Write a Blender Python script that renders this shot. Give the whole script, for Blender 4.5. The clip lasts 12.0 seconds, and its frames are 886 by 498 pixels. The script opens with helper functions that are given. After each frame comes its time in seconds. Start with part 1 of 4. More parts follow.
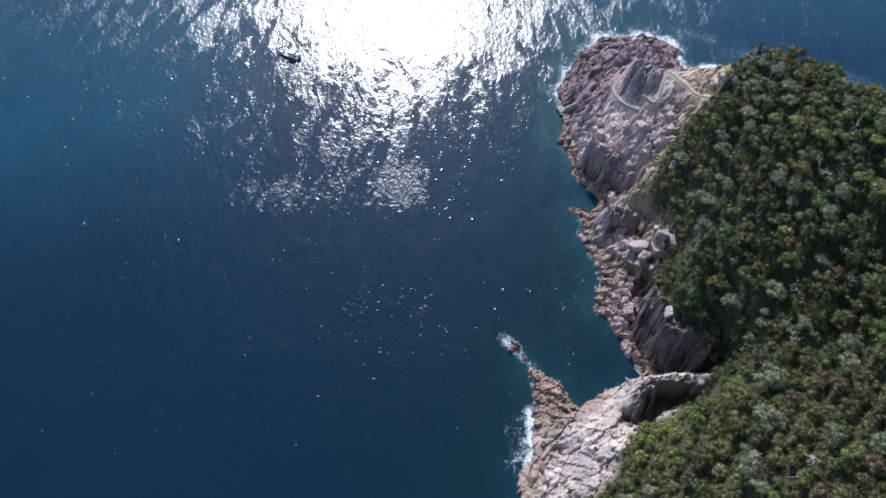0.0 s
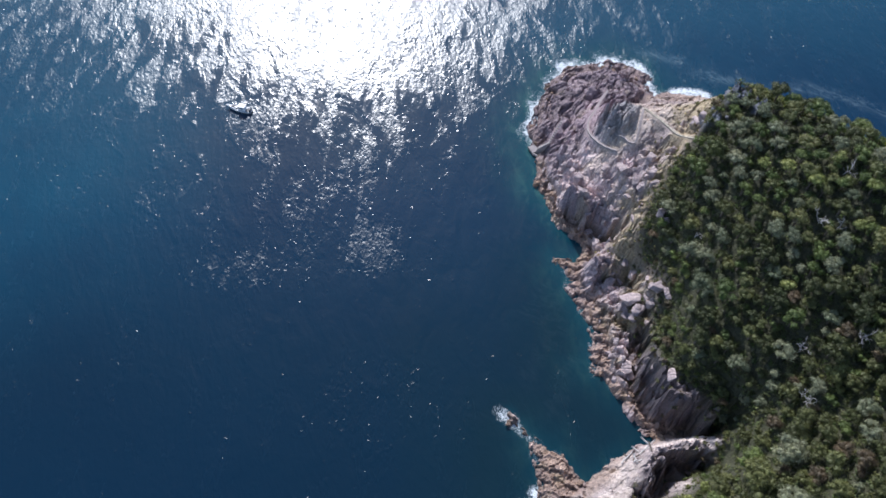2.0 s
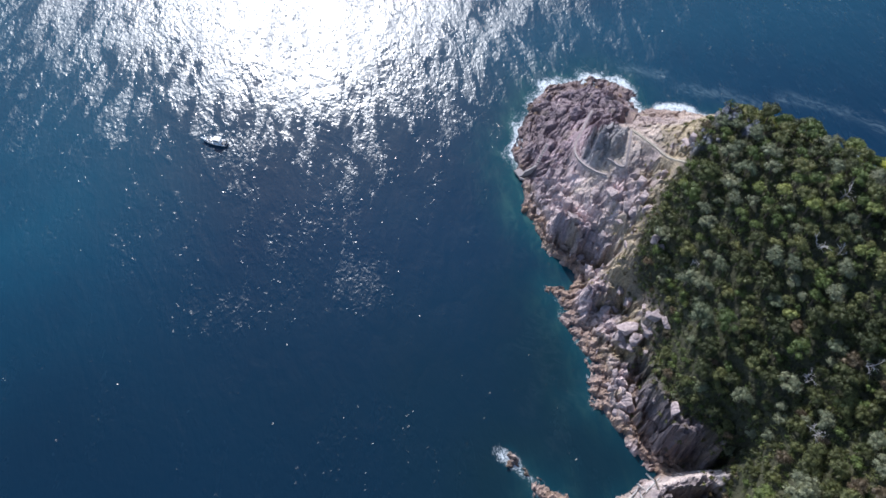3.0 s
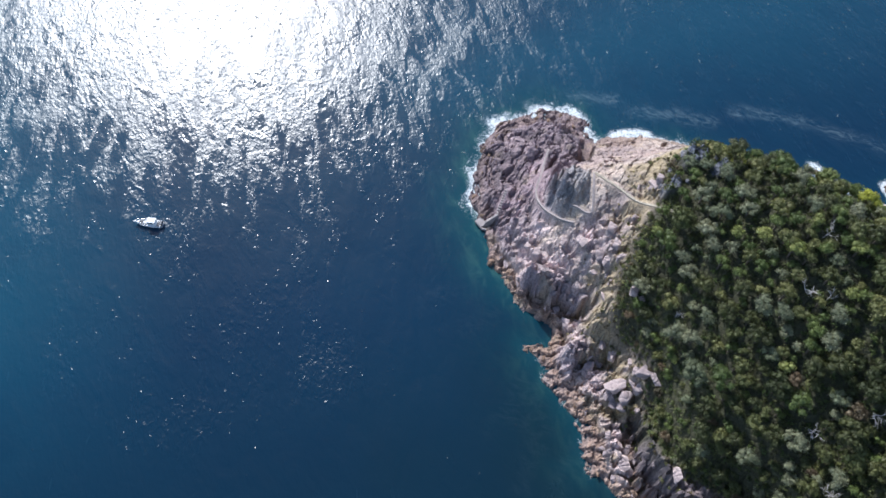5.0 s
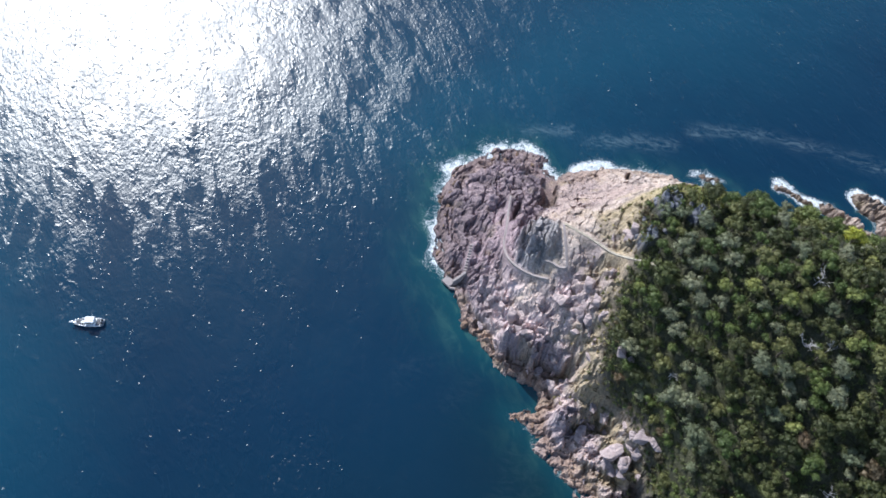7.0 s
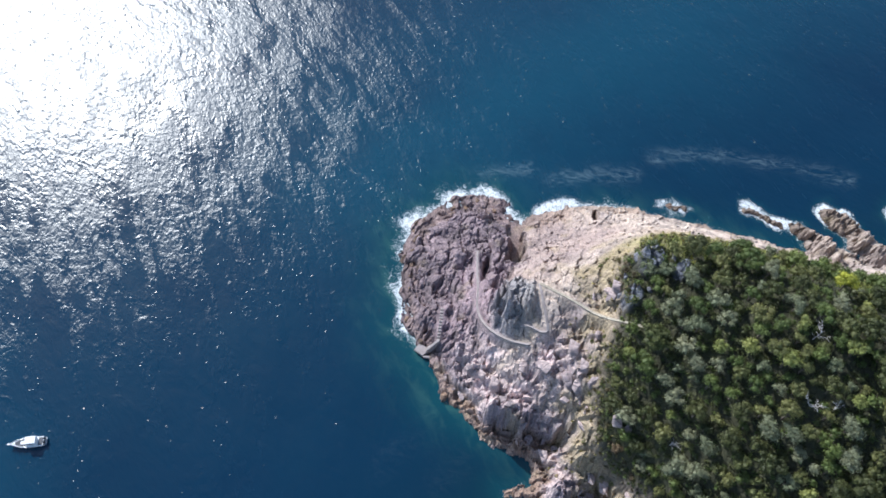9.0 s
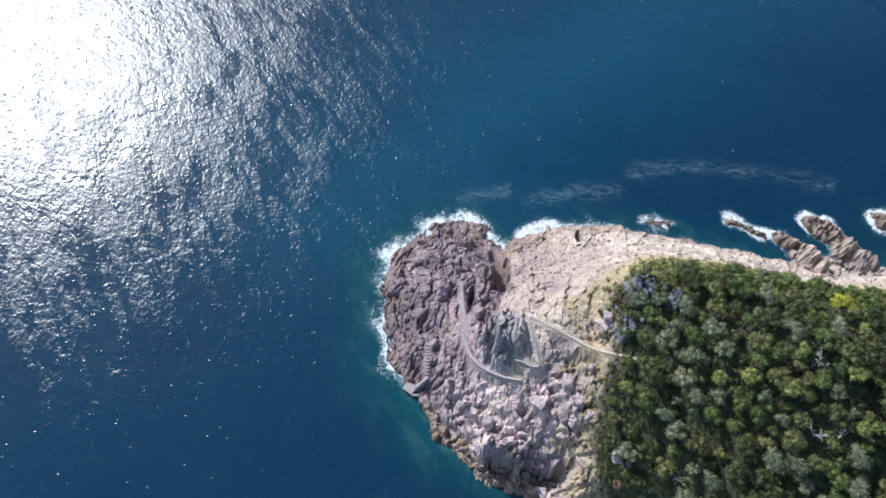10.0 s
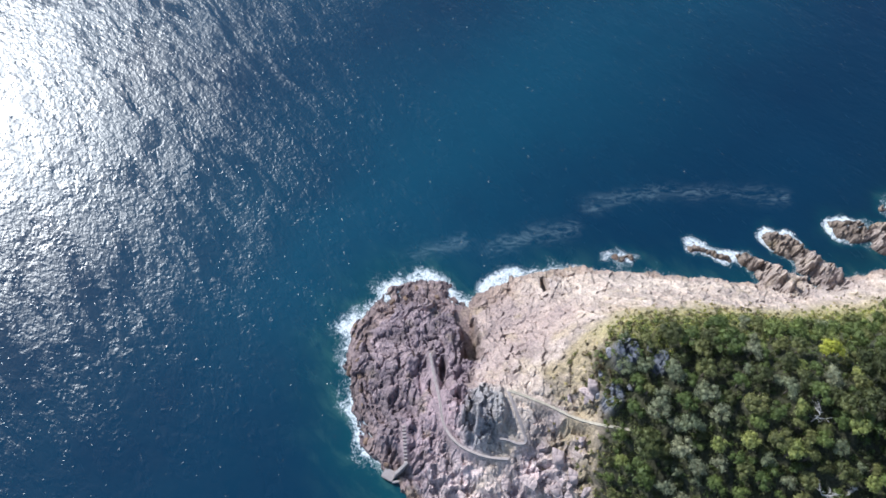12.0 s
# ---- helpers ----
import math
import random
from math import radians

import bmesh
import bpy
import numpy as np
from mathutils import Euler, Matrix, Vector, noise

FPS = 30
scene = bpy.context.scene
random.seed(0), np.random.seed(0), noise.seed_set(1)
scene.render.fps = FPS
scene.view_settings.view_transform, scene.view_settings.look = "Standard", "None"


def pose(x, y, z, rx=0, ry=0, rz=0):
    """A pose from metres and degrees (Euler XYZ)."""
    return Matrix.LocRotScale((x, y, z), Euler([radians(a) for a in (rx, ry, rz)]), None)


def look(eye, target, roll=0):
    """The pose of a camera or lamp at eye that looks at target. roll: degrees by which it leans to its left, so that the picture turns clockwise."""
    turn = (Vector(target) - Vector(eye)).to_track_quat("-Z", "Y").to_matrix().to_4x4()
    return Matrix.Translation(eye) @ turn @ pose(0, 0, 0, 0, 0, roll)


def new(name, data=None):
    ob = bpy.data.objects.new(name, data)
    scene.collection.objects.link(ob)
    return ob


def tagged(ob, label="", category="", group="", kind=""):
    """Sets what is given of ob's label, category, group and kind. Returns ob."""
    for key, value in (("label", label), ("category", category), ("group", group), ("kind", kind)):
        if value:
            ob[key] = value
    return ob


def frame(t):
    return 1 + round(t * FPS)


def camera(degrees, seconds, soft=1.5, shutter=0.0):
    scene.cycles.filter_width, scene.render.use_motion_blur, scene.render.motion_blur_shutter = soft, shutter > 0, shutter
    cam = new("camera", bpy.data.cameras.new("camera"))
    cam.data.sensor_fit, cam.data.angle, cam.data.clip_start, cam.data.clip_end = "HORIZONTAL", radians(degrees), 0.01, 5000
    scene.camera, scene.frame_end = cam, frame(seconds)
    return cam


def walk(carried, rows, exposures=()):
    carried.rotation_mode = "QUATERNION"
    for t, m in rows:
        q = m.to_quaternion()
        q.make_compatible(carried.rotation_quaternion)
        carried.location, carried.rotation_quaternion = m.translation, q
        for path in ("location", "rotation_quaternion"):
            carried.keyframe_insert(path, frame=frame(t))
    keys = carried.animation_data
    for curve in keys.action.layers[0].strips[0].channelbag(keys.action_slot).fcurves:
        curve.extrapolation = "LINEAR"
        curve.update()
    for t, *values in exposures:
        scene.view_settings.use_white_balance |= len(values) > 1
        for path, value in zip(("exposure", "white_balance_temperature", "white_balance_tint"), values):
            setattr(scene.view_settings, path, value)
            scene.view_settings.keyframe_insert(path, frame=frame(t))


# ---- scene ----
cam = camera(64.41, 12.0, soft=1.65)
# seconds, eye x y z, pitch, yaw, roll
PATH = [
    (0.0, 0.00, 0.00, 109.25, -55.77, -0.00, -0.01),
    (0.5, -0.92, 4.13, 109.48, -56.00, -1.53, -0.06),
    (1.0, -1.66, 8.17, 109.68, -56.24, -3.04, -0.05),
    (1.5, -2.37, 12.03, 109.88, -56.40, -4.50, 0.06),
    (2.0, -2.96, 15.66, 110.06, -56.48, -5.93, 0.20),
    (2.5, -3.52, 19.29, 110.17, -56.50, -7.38, 0.30),
    (3.0, -3.81, 22.90, 110.23, -56.49, -8.95, 0.32),
    (5.0, -2.85, 37.63, 110.25, -56.74, -15.98, -0.26),
    (5.5, -2.36, 41.25, 110.30, -56.83, -17.73, -0.39),
    (6.0, -1.69, 44.90, 110.32, -57.00, -19.43, -0.41),
    (6.5, -0.95, 48.59, 110.27, -57.09, -21.18, -0.53),
    (7.0, -0.19, 52.21, 110.18, -57.16, -23.01, -0.57),
    (9.0, 3.47, 66.26, 110.01, -57.55, -30.71, 0.06),
    (9.5, 4.65, 69.54, 110.04, -57.63, -32.69, 0.12),
    (10.0, 5.90, 72.67, 110.00, -57.65, -34.67, 0.18),
    (10.5, 7.30, 75.77, 109.98, -57.67, -36.66, 0.30),
    (11.0, 8.76, 78.71, 109.98, -57.67, -38.71, 0.34),
    (11.5, 10.32, 81.60, 109.99, -57.67, -40.86, 0.47),
    (12.0, 12.02, 84.40, 109.94, -57.63, -43.07, 0.49),
]
walk(cam, [(t, pose(x, y, z, 90 + pitch, 0, yaw) @ pose(0, 0, 0, 0, 0, roll)) for t, x, y, z, pitch, yaw, roll in PATH],
     exposures=[(0.0, 0.17, 6060, 13), (3.0, 0.24, 6060, 12), (5.5, 0.34, 6120, 10), (7.5, 0.35, 6120, 9), (12.0, 0.33, 6080, 8)])

# ---- light ----
SUN_AZIMUTH, SUN_ELEVATION = radians(5.0), radians(37.0)
to_sun = Vector((-math.sin(SUN_AZIMUTH) * math.cos(SUN_ELEVATION), math.cos(SUN_AZIMUTH) * math.cos(SUN_ELEVATION), math.sin(SUN_ELEVATION)))
sun = new("sun", bpy.data.lights.new("sun", "SUN"))
sun.data.energy, sun.data.angle, sun.data.color = 4.2, radians(0.53), (1.0, 0.985, 0.96)
sun.matrix_world = look(to_sun * 300, (0, 0, 0))
world = bpy.data.worlds.new("sky")
scene.world = world
world.use_nodes = True
sky = world.node_tree.nodes.new("ShaderNodeTexSky")
sky.sky_type, sky.sun_disc = "NISHITA", False
sky.sun_elevation, sky.sun_rotation = SUN_ELEVATION, -SUN_AZIMUTH
world.node_tree.nodes["Background"].inputs["Strength"].default_value = 0.15
world.node_tree.links.new(sky.outputs["Color"], world.node_tree.nodes["Background"].inputs["Color"])
scene.view_settings.exposure = 0.0


# ---- materials ----
class Nodes:
    """Short-hand for building a node material."""

    def __init__(self, name):
        self.mat = bpy.data.materials.new(name)
        self.mat.use_nodes = True
        self.tree = self.mat.node_tree
        self.bsdf = self.tree.nodes["Principled BSDF"]
        self.out = self.tree.nodes["Material Output"]

    def add(self, kind, **inputs):
        node = self.tree.nodes.new(kind)
        for key, value in inputs.items():
            self.put(node.inputs[key.replace("_", " ")], value)
        return node

    def put(self, socket, value):
        if isinstance(value, bpy.types.NodeSocket):
            self.tree.links.new(value, socket)
        else:
            socket.default_value = value

    def coords(self, scale=(1, 1, 1), turn=(0, 0, 0)):
        tc = self.add("ShaderNodeTexCoord")
        return self.add("ShaderNodeMapping", Vector=tc.outputs["Object"], Scale=scale, Rotation=turn).outputs[0]

    def grain(self, scale, turn):
        """Coordinates turned about z, then stretched along the turned axes."""
        tc = self.add("ShaderNodeTexCoord")
        turned = self.add("ShaderNodeMapping", Vector=tc.outputs["Object"], Rotation=(0, 0, radians(turn))).outputs[0]
        return self.add("ShaderNodeMapping", Vector=turned, Scale=scale).outputs[0]

    def noise(self, vector, scale, detail=3.0, rough=0.55, distortion=0.0):
        return self.add("ShaderNodeTexNoise", Vector=vector, Scale=scale, Detail=detail, Roughness=rough, Distortion=distortion).outputs["Fac"]

    def ramp(self, fac, low, high, a=0.0, b=1.0):
        n = self.add("ShaderNodeMapRange", Value=fac)
        n.interpolation_type = "SMOOTHSTEP"
        for key, value in (("From Min", low), ("From Max", high), ("To Min", a), ("To Max", b)):
            self.put(n.inputs[key], value)
        return n.outputs[0]

    def math(self, op, a, b=0.0):
        n = self.add("ShaderNodeMath")
        n.operation = op
        self.put(n.inputs[0], a)
        self.put(n.inputs[1], b)
        return n.outputs[0]

    def mix(self, fac, a, b, blend="MIX"):
        n = self.tree.nodes.new("ShaderNodeMix")
        n.data_type, n.blend_type = "RGBA", blend
        self.put(n.inputs[0], fac)
        self.put(n.inputs[6], (*a, 1) if isinstance(a, tuple) else a)
        self.put(n.inputs[7], (*b, 1) if isinstance(b, tuple) else b)
        return n.outputs[2]

    def attribute(self, name, out="Fac"):
        n = self.add("ShaderNodeAttribute")
        n.attribute_name = name
        return n.outputs[out]

    def bump(self, height, strength, distance, normal=None):
        n = self.add("ShaderNodeBump", Height=height, Strength=strength, Distance=distance)
        if normal is not None:
            self.put(n.inputs["Normal"], normal)
        return n.outputs[0]

    def done(self, **inputs):
        for key, value in inputs.items():
            self.put(self.bsdf.inputs[key.replace("_", " ")], (*value, 1) if isinstance(value, tuple) and len(value) == 3 else value)
        return self.mat


def rock_material(name, from_mesh=True, tone=(0.4, 0.36, 0.33)):
    n = Nodes(name)
    at = n.coords()
    base = n.attribute("tint", "Color") if from_mesh else n.mix(0.0, tone, tone)
    coarse = n.noise(at, 0.22, 5, 0.62)
    grain = n.noise(at, 2.3, 8, 0.7)
    veins = n.noise(n.coords((1.0, 0.35, 0.7), (0, 0, radians(-43))), 1.1, 5, 0.65, 0.6)
    col = n.mix(1.0, base, n.mix(n.ramp(grain, 0.25, 0.75), (0.58, 0.57, 0.58), (1.28, 1.26, 1.22)), "MULTIPLY")
    col = n.mix(1.0, col, n.mix(n.ramp(coarse, 0.3, 0.7), (0.80, 0.78, 0.80), (1.16, 1.13, 1.08)), "MULTIPLY")
    col = n.mix(1.0, col, n.mix(n.ramp(veins, 0.60, 0.74), (1.0, 1.0, 1.0), (1.35, 1.32, 1.28)), "MULTIPLY")
    col = n.mix(n.ramp(n.noise(at, 0.9, 6, 0.7), 0.62, 0.74, 0.0, 0.4), col, (0.10, 0.085, 0.085))
    if not from_mesh:
        info = n.add("ShaderNodeObjectInfo")
        col = n.mix(1.0, col, n.mix(info.outputs["Random"], (0.72, 0.72, 0.74), (1.2, 1.17, 1.14)), "MULTIPLY")
    crack = n.add("ShaderNodeTexVoronoi", Vector=n.coords((1.0, 0.6, 0.8), (0, 0, radians(-43))), Scale=1.5)
    crack.feature = "DISTANCE_TO_EDGE"
    normal = n.bump(n.ramp(crack.outputs["Distance"], 0.0, 0.10), 0.55, 0.22)
    normal = n.bump(n.noise(at, 3.0, 8, 0.7), 0.8, 0.16, normal)
    return n.done(Base_Color=col, Roughness=0.88, Normal=normal)


def leaf_material(name, tone, bright=1.28):
    n = Nodes(name)
    geo = n.add("ShaderNodeNewGeometry")
    info = n.add("ShaderNodeObjectInfo")
    a, b = tuple(c * 0.62 for c in tone), tuple(c * bright for c in tone)
    col = n.mix(geo.outputs["Random Per Island"], a, b)
    col = n.mix(1.0, col, n.mix(info.outputs["Random"], (0.72, 0.78, 0.70), (1.28, 1.20, 1.18)), "MULTIPLY")
    col = n.mix(1.0, col, n.mix(n.ramp(n.noise(n.coords(), 0.45, 3, 0.6), 0.3, 0.7), (0.72, 0.76, 0.74), (1.25, 1.22, 1.15)), "MULTIPLY")
    n.done(Base_Color=col, Roughness=0.62)
    glow = n.add("ShaderNodeBsdfTranslucent", Color=col)
    mixed = n.add("ShaderNodeMixShader", Fac=0.2)
    n.put(mixed.inputs[1], n.bsdf.outputs[0])
    n.put(mixed.inputs[2], glow.outputs[0])
    n.put(n.out.inputs["Surface"], mixed.outputs[0])
    return n.mat


def plain(name, tone, rough=0.6, vary=0.2, scale=3.0, metal=0.0, bump=0.02):
    n = Nodes(name)
    at = n.coords()
    g = n.noise(at, scale, 6, 0.65)
    col = n.mix(g, tuple(c * (1 - vary) for c in tone), tuple(c * (1 + vary) for c in tone))
    return n.done(Base_Color=col, Roughness=rough, Metallic=metal, Normal=n.bump(n.noise(at, scale * 4, 5), 0.5, bump))


def water_material():
    n = Nodes("sea_water")
    at = n.coords()
    shallow, foam = n.attribute("shallow"), n.attribute("foam")
    drift = n.noise(at, 0.018, 3, 0.5)
    deep = n.mix(n.ramp(drift, 0.3, 0.7), (0.0010, 0.0128, 0.0385), (0.0014, 0.0170, 0.0465))
    # greener, siltier water off the northern side; reflected sky glow painted in far west
    silt_and_glow = n.math("MULTIPLY", n.attribute("silt_and_glow"), n.ramp(n.noise(at, 0.03, 4, 0.6), 0.2, 0.6, 0.55, 1.0))
    deep = n.mix(silt_and_glow, deep, (0.0045, 0.054, 0.094))
    # dull green water in the lee of the southern shore
    deep = n.mix(n.attribute("lee"), deep, (0.0040, 0.0200, 0.0300))
    weed = n.noise(n.coords((1.0, 0.45, 1.0), (0, 0, radians(-50))), 0.35, 5, 0.6, 0.5)
    bed = n.mix(n.ramp(weed, 0.45, 0.66), (0.005, 0.050, 0.068), (0.022, 0.082, 0.086))
    col = n.mix(n.ramp(shallow, 0.08, 1.0), deep, bed)
    # white water round the rocks: torn edges and a fine web
    tear = n.noise(at, 0.85, 6, 0.68, 0.8)
    web = n.noise(at, 2.6, 5, 0.7, 1.2)
    cover = n.math("ADD", foam, n.math("MULTIPLY", n.math("SUBTRACT", tear, 0.5), 1.5))
    cover = n.math("ADD", cover, n.math("MULTIPLY", n.math("SUBTRACT", web, 0.5), 1.5))
    lace = n.math("ABSOLUTE", n.math("SUBTRACT", n.noise(at, 1.3, 5, 0.62, 1.6), 0.5))
    cover = n.math("ADD", cover, n.ramp(lace, 0.0, 0.09, 0.30, -0.12))
    white = n.ramp(cover, 0.42, 1.25)
    white = n.math("MULTIPLY", white, n.ramp(foam, 0.02, 0.22))
    wisp = n.math("MULTIPLY", n.attribute("wisp"), n.ramp(n.noise(n.grain((0.24, 0.52, 0.4), 38), 1.0, 8, 0.66, 2.4), 0.40, 0.72))
    col = n.mix(n.math("MULTIPLY", wisp, 0.20), col, (0.34, 0.46, 0.50))
    col = n.mix(white, col, (0.74, 0.78, 0.80))
    # wind ripples in gusts, with slicks between them
    wind = n.math("ADD", n.attribute("wind"), n.math("MULTIPLY", n.math("SUBTRACT", n.noise(at, 0.06, 5, 0.68, 0.8), 0.5), 1.2))
    # trains of steeper wavelets that run north and south, with smoother water between them
    train = n.noise(n.grain((0.26, 0.075, 0.1), 8), 1.0, 4, 0.62, 1.0)
    wind = n.math("ADD", wind, n.ramp(train, 0.36, 0.64, -0.60, 0.65))
    gust = n.ramp(wind, 0.2, 2.2, 0.3, 2.0)
    swell = n.noise(n.grain((0.10, 0.05, 0.1), 12), 1.0, 2, 0.5)
    roll = n.noise(n.grain((0.26, 0.11, 0.1), -14), 1.0, 3, 0.55, 0.6)
    chop = n.noise(n.coords((1.05, 0.62, 0.4)), 1.0, 2.0, 0.5, 0.6)
    ripple = n.noise(n.coords((1.0, 0.7, 1.0)), 2.1, 2, 0.5, 0.3)
    normal = n.bump(swell, 1.0, 0.26)
    normal = n.bump(roll, 1.0, 0.17, normal)
    normal = n.bump(chop, gust, 0.075, normal)
    normal = n.bump(ripple, gust, 0.022, normal)
    # a few steep wavelets that flash well away from the sun's image
    crest = n.ramp(n.noise(n.coords((1.0, 0.7, 1.0)), 1.15, 2, 0.5), 0.63, 0.80)
    normal = n.bump(crest, n.math("MULTIPLY", gust, 0.8), 0.08, normal)
    n.done(Base_Color=col, Roughness=0.9, Specular_IOR_Level=0.0, Normal=n.bump(chop, 0.3, 0.2))
    # facets too small to see spread the sun's image; the share that is mirrored follows the angle
    # wavelets run with the wind, east and west, so the facets lean that way most
    north = n.add("ShaderNodeCombineXYZ", X=0.0, Y=1.0, Z=0.0).outputs[0]
    gloss = n.add("ShaderNodeBsdfAnisotropic", Roughness=n.ramp(wind, 0.2, 2.3, 0.19, 0.365), Anisotropy=0.30, Tangent=north, Normal=normal)
    gloss.distribution = "BECKMANN"
    haze = n.add("ShaderNodeBsdfAnisotropic", Roughness=0.42, Normal=normal)
    haze.distribution = "BECKMANN"
    facets = n.add("ShaderNodeMixShader", Fac=0.03)
    n.put(facets.inputs[1], gloss.outputs[0])
    n.put(facets.inputs[2], haze.outputs[0])
    mirrored = n.add("ShaderNodeFresnel", IOR=1.38, Normal=normal).outputs[0]
    mirrored = n.math("MULTIPLY", mirrored, n.math("SUBTRACT", 1.0, white))
    both = n.add("ShaderNodeMixShader", Fac=mirrored)
    n.put(both.inputs[1], n.bsdf.outputs[0])
    n.put(both.inputs[2], facets.outputs[0])
    n.put(n.out.inputs["Surface"], both.outputs[0])
    return n.mat


ROCK = rock_material("headland_rock")
BLOCK = rock_material("loose_rock", False, (0.44, 0.375, 0.38))
BROWN_BLOCK = rock_material("shore_rock", False, (0.27, 0.19, 0.14))
BLUE_BLOCK = rock_material("lichen_rock", False, (0.22, 0.23, 0.27))
WATER = water_material()
CONCRETE = plain("weathered_concrete", (0.34, 0.295, 0.285), 0.92, 0.4, 1.2, 0.0, 0.03)
PALE_CONCRETE = plain("pale_concrete", (0.41, 0.36, 0.29), 0.92, 0.3, 1.2, 0.0, 0.03)
LEAVES = {
    "dark": leaf_material("dark_leaves", (0.076, 0.088, 0.028)),
    "olive": leaf_material("olive_leaves", (0.152, 0.162, 0.056)),
    "green": leaf_material("green_leaves", (0.116, 0.156, 0.042)),
    "grey": leaf_material("grey_leaves", (0.235, 0.250, 0.158)),
    "lime": leaf_material("lime_leaves", (0.235, 0.262, 0.080)),
    "yellow": leaf_material("yellow_leaves", (0.42, 0.43, 0.06)),
    "brown": leaf_material("brown_leaves", (0.135, 0.10, 0.06)),
    "straw": leaf_material("dry_grass", (0.30, 0.26, 0.11)),
    "grass": leaf_material("green_grass", (0.33, 0.335, 0.09)),
}
BARK = plain("bark", (0.13, 0.105, 0.085), 0.9, 0.35, 6.0, 0.0, 0.02)
DEAD_WOOD = plain("dead_wood", (0.48, 0.45, 0.43), 0.85, 0.2, 6.0, 0.0, 0.02)
BOAT_WHITE = plain("white_gelcoat", (0.78, 0.79, 0.80), 0.3, 0.04, 2.0, 0.0, 0.0)
BOAT_GREY = plain("grey_deck_paint", (0.34, 0.36, 0.39), 0.7, 0.12, 4.0, 0.0, 0.005)
BOAT_DARK = plain("dark_cockpit_lining", (0.06, 0.065, 0.08), 0.6, 0.2, 4.0, 0.0, 0.005)
STEEL = plain("steel_tube", (0.62, 0.63, 0.64), 0.3, 0.08, 8.0, 1.0, 0.0)
GLASS = Nodes("tinted_glass").done(Base_Color=(0.02, 0.03, 0.04), Roughness=0.06)

# ---- the lie of the land: shoreline, key heights, noise ----
SHORE = [
    (9, -40), (10, 0), (11.2, 22), (11.5, 32.2), (13.0, 33.6), (15.0, 36.2), (14.6, 41), (14.7, 45), (14.3, 48.4), (14.5, 50.4), (15.8, 50.2),
    (18.9, 48.4), (20.6, 44.8), (21.7, 42.9), (24.0, 44.0), (27.8, 46.4), (33.8, 47.6), (33.4, 51), (31.4, 55), (29.2, 57.7),
    (26.6, 60.6), (26.4, 63.4), (27.9, 66.2), (28.2, 69.6), (27.1, 73.2), (26.3, 78.6), (25.0, 81.6), (24.2, 84.4), (26.4, 83.6), (29.4, 83.4), (30.4, 85.4), (30.0, 87.6),
    (28.2, 89.6), (26.0, 95.2), (24.4, 101), (25.4, 109), (24.9, 113.5), (26.0, 119), (29.4, 125.4), (33.8, 131.8), (39.4, 135.2),
    (46, 135.6), (52.6, 132.8), (55.2, 128.6), (54.2, 126.4), (53.2, 124.4), (54.4, 123.2), (57.2, 123.8), (62.4, 123.0), (72, 118.6),
]
SHORE_EAST = [(77.5, 112.7), (84.6, 105.1), (91.6, 96.7), (97.4, 91.6), (103, 86), (110, 80.6), (119, 76), (130, 70), (150, 58), (190, 40), (190, -40)]
ROCK_HEIGHTS = [
    (43.3, 104.2, 16.7), (41.7, 111, 11), (38.7, 105, 14.3), (36, 97.9, 11), (30.9, 103.8, 7), (38.4, 91.1, 13.3), (33.7, 113, 6.4),
    (44.5, 94.8, 17.5), (39, 84.8, 14), (35.2, 90.7, 10), (38.6, 122.5, 5.4), (46.9, 123.9, 5.6), (50.2, 94.5, 24), (54.9, 109.1, 11.4),
    (51.2, 111.9, 9.2), (57.3, 97.6, 27.5), (93.5, 86.4, 4.5), (32.6, 89.4, 6.3), (36, 80.7, 10.5),
    (33.9, 77.8, 5.2), (35.4, 71.8, 5.8), (33.4, 67.2, 5), (37.3, 64.9, 11), (36.6, 56.4, 11.5), (34.3, 42.4, 5.0), (36.5, 45.4, 6.0), (31, 45.4, 4.2), (38.6, 49.2, 5.4),
    (23.3, 37.9, 5.5), (28.4, 34.5, 9.2),  (34.9, 31.6, 15.5), (17.5, 45.5, 2.2), (70, 110, 7),
]
HILL_HEIGHTS = [
    (46.4, 90.3, 22), (46.3, 81.4, 21), (51, 80, 25), (45.8, 72.2, 19.5), (42, 67.7, 15.5), (50, 64, 22), (58.3, 64.8, 27.5),
    (62.5, 79, 31.5), (70, 79, 30.4), (76.5, 84.5, 21.8), (56.2, 53, 23), (44.6, 49.4, 15), (54.4, 42.7, 22), (45, 28.4, 24), (63.6, 88, 28.6), (60.5, 93.6, 27.9), (67.5, 88, 27.4), (66, 72.5, 31.5),
    (40.1, 35.4, 17), (85, 82, 14.4), (95, 60, 28), (75, 40, 32), (60, 10, 36), (90, 10, 40), (140, 30, 25), (30, -20, 25), (40, 10, 27),
]
REEFS = [(11.3, 55.0, 12.1, 53.8, 0.75, 0.45), (94.6, 104.0, 96.6, 98.8, 1.2, 0.9), (99.2, 96.4, 98.4, 87, 1.9, 2.6), (107.0, 95.0, 106.6, 84, 2.3, 2.4), (118.4, 87.4, 125, 77, 3.0, 2.2),
         (81.8, 112.0, 83.0, 110.6, 0.8, 0.15), (12.6, 53.1, 14.2, 51.0, 0.55, 0.14), (102.4, 88.0, 103.0, 83.0, 1.5, 1.4), (131, 84, 136, 72, 3.0, 2.5)]


def hash2(ix, iy, k):
    """A repeatable random number from 0 to 1 for each cell."""
    v = np.sin(ix * 127.1 + iy * 311.7 + k * 74.7) * 43758.5453
    return v - np.floor(v)


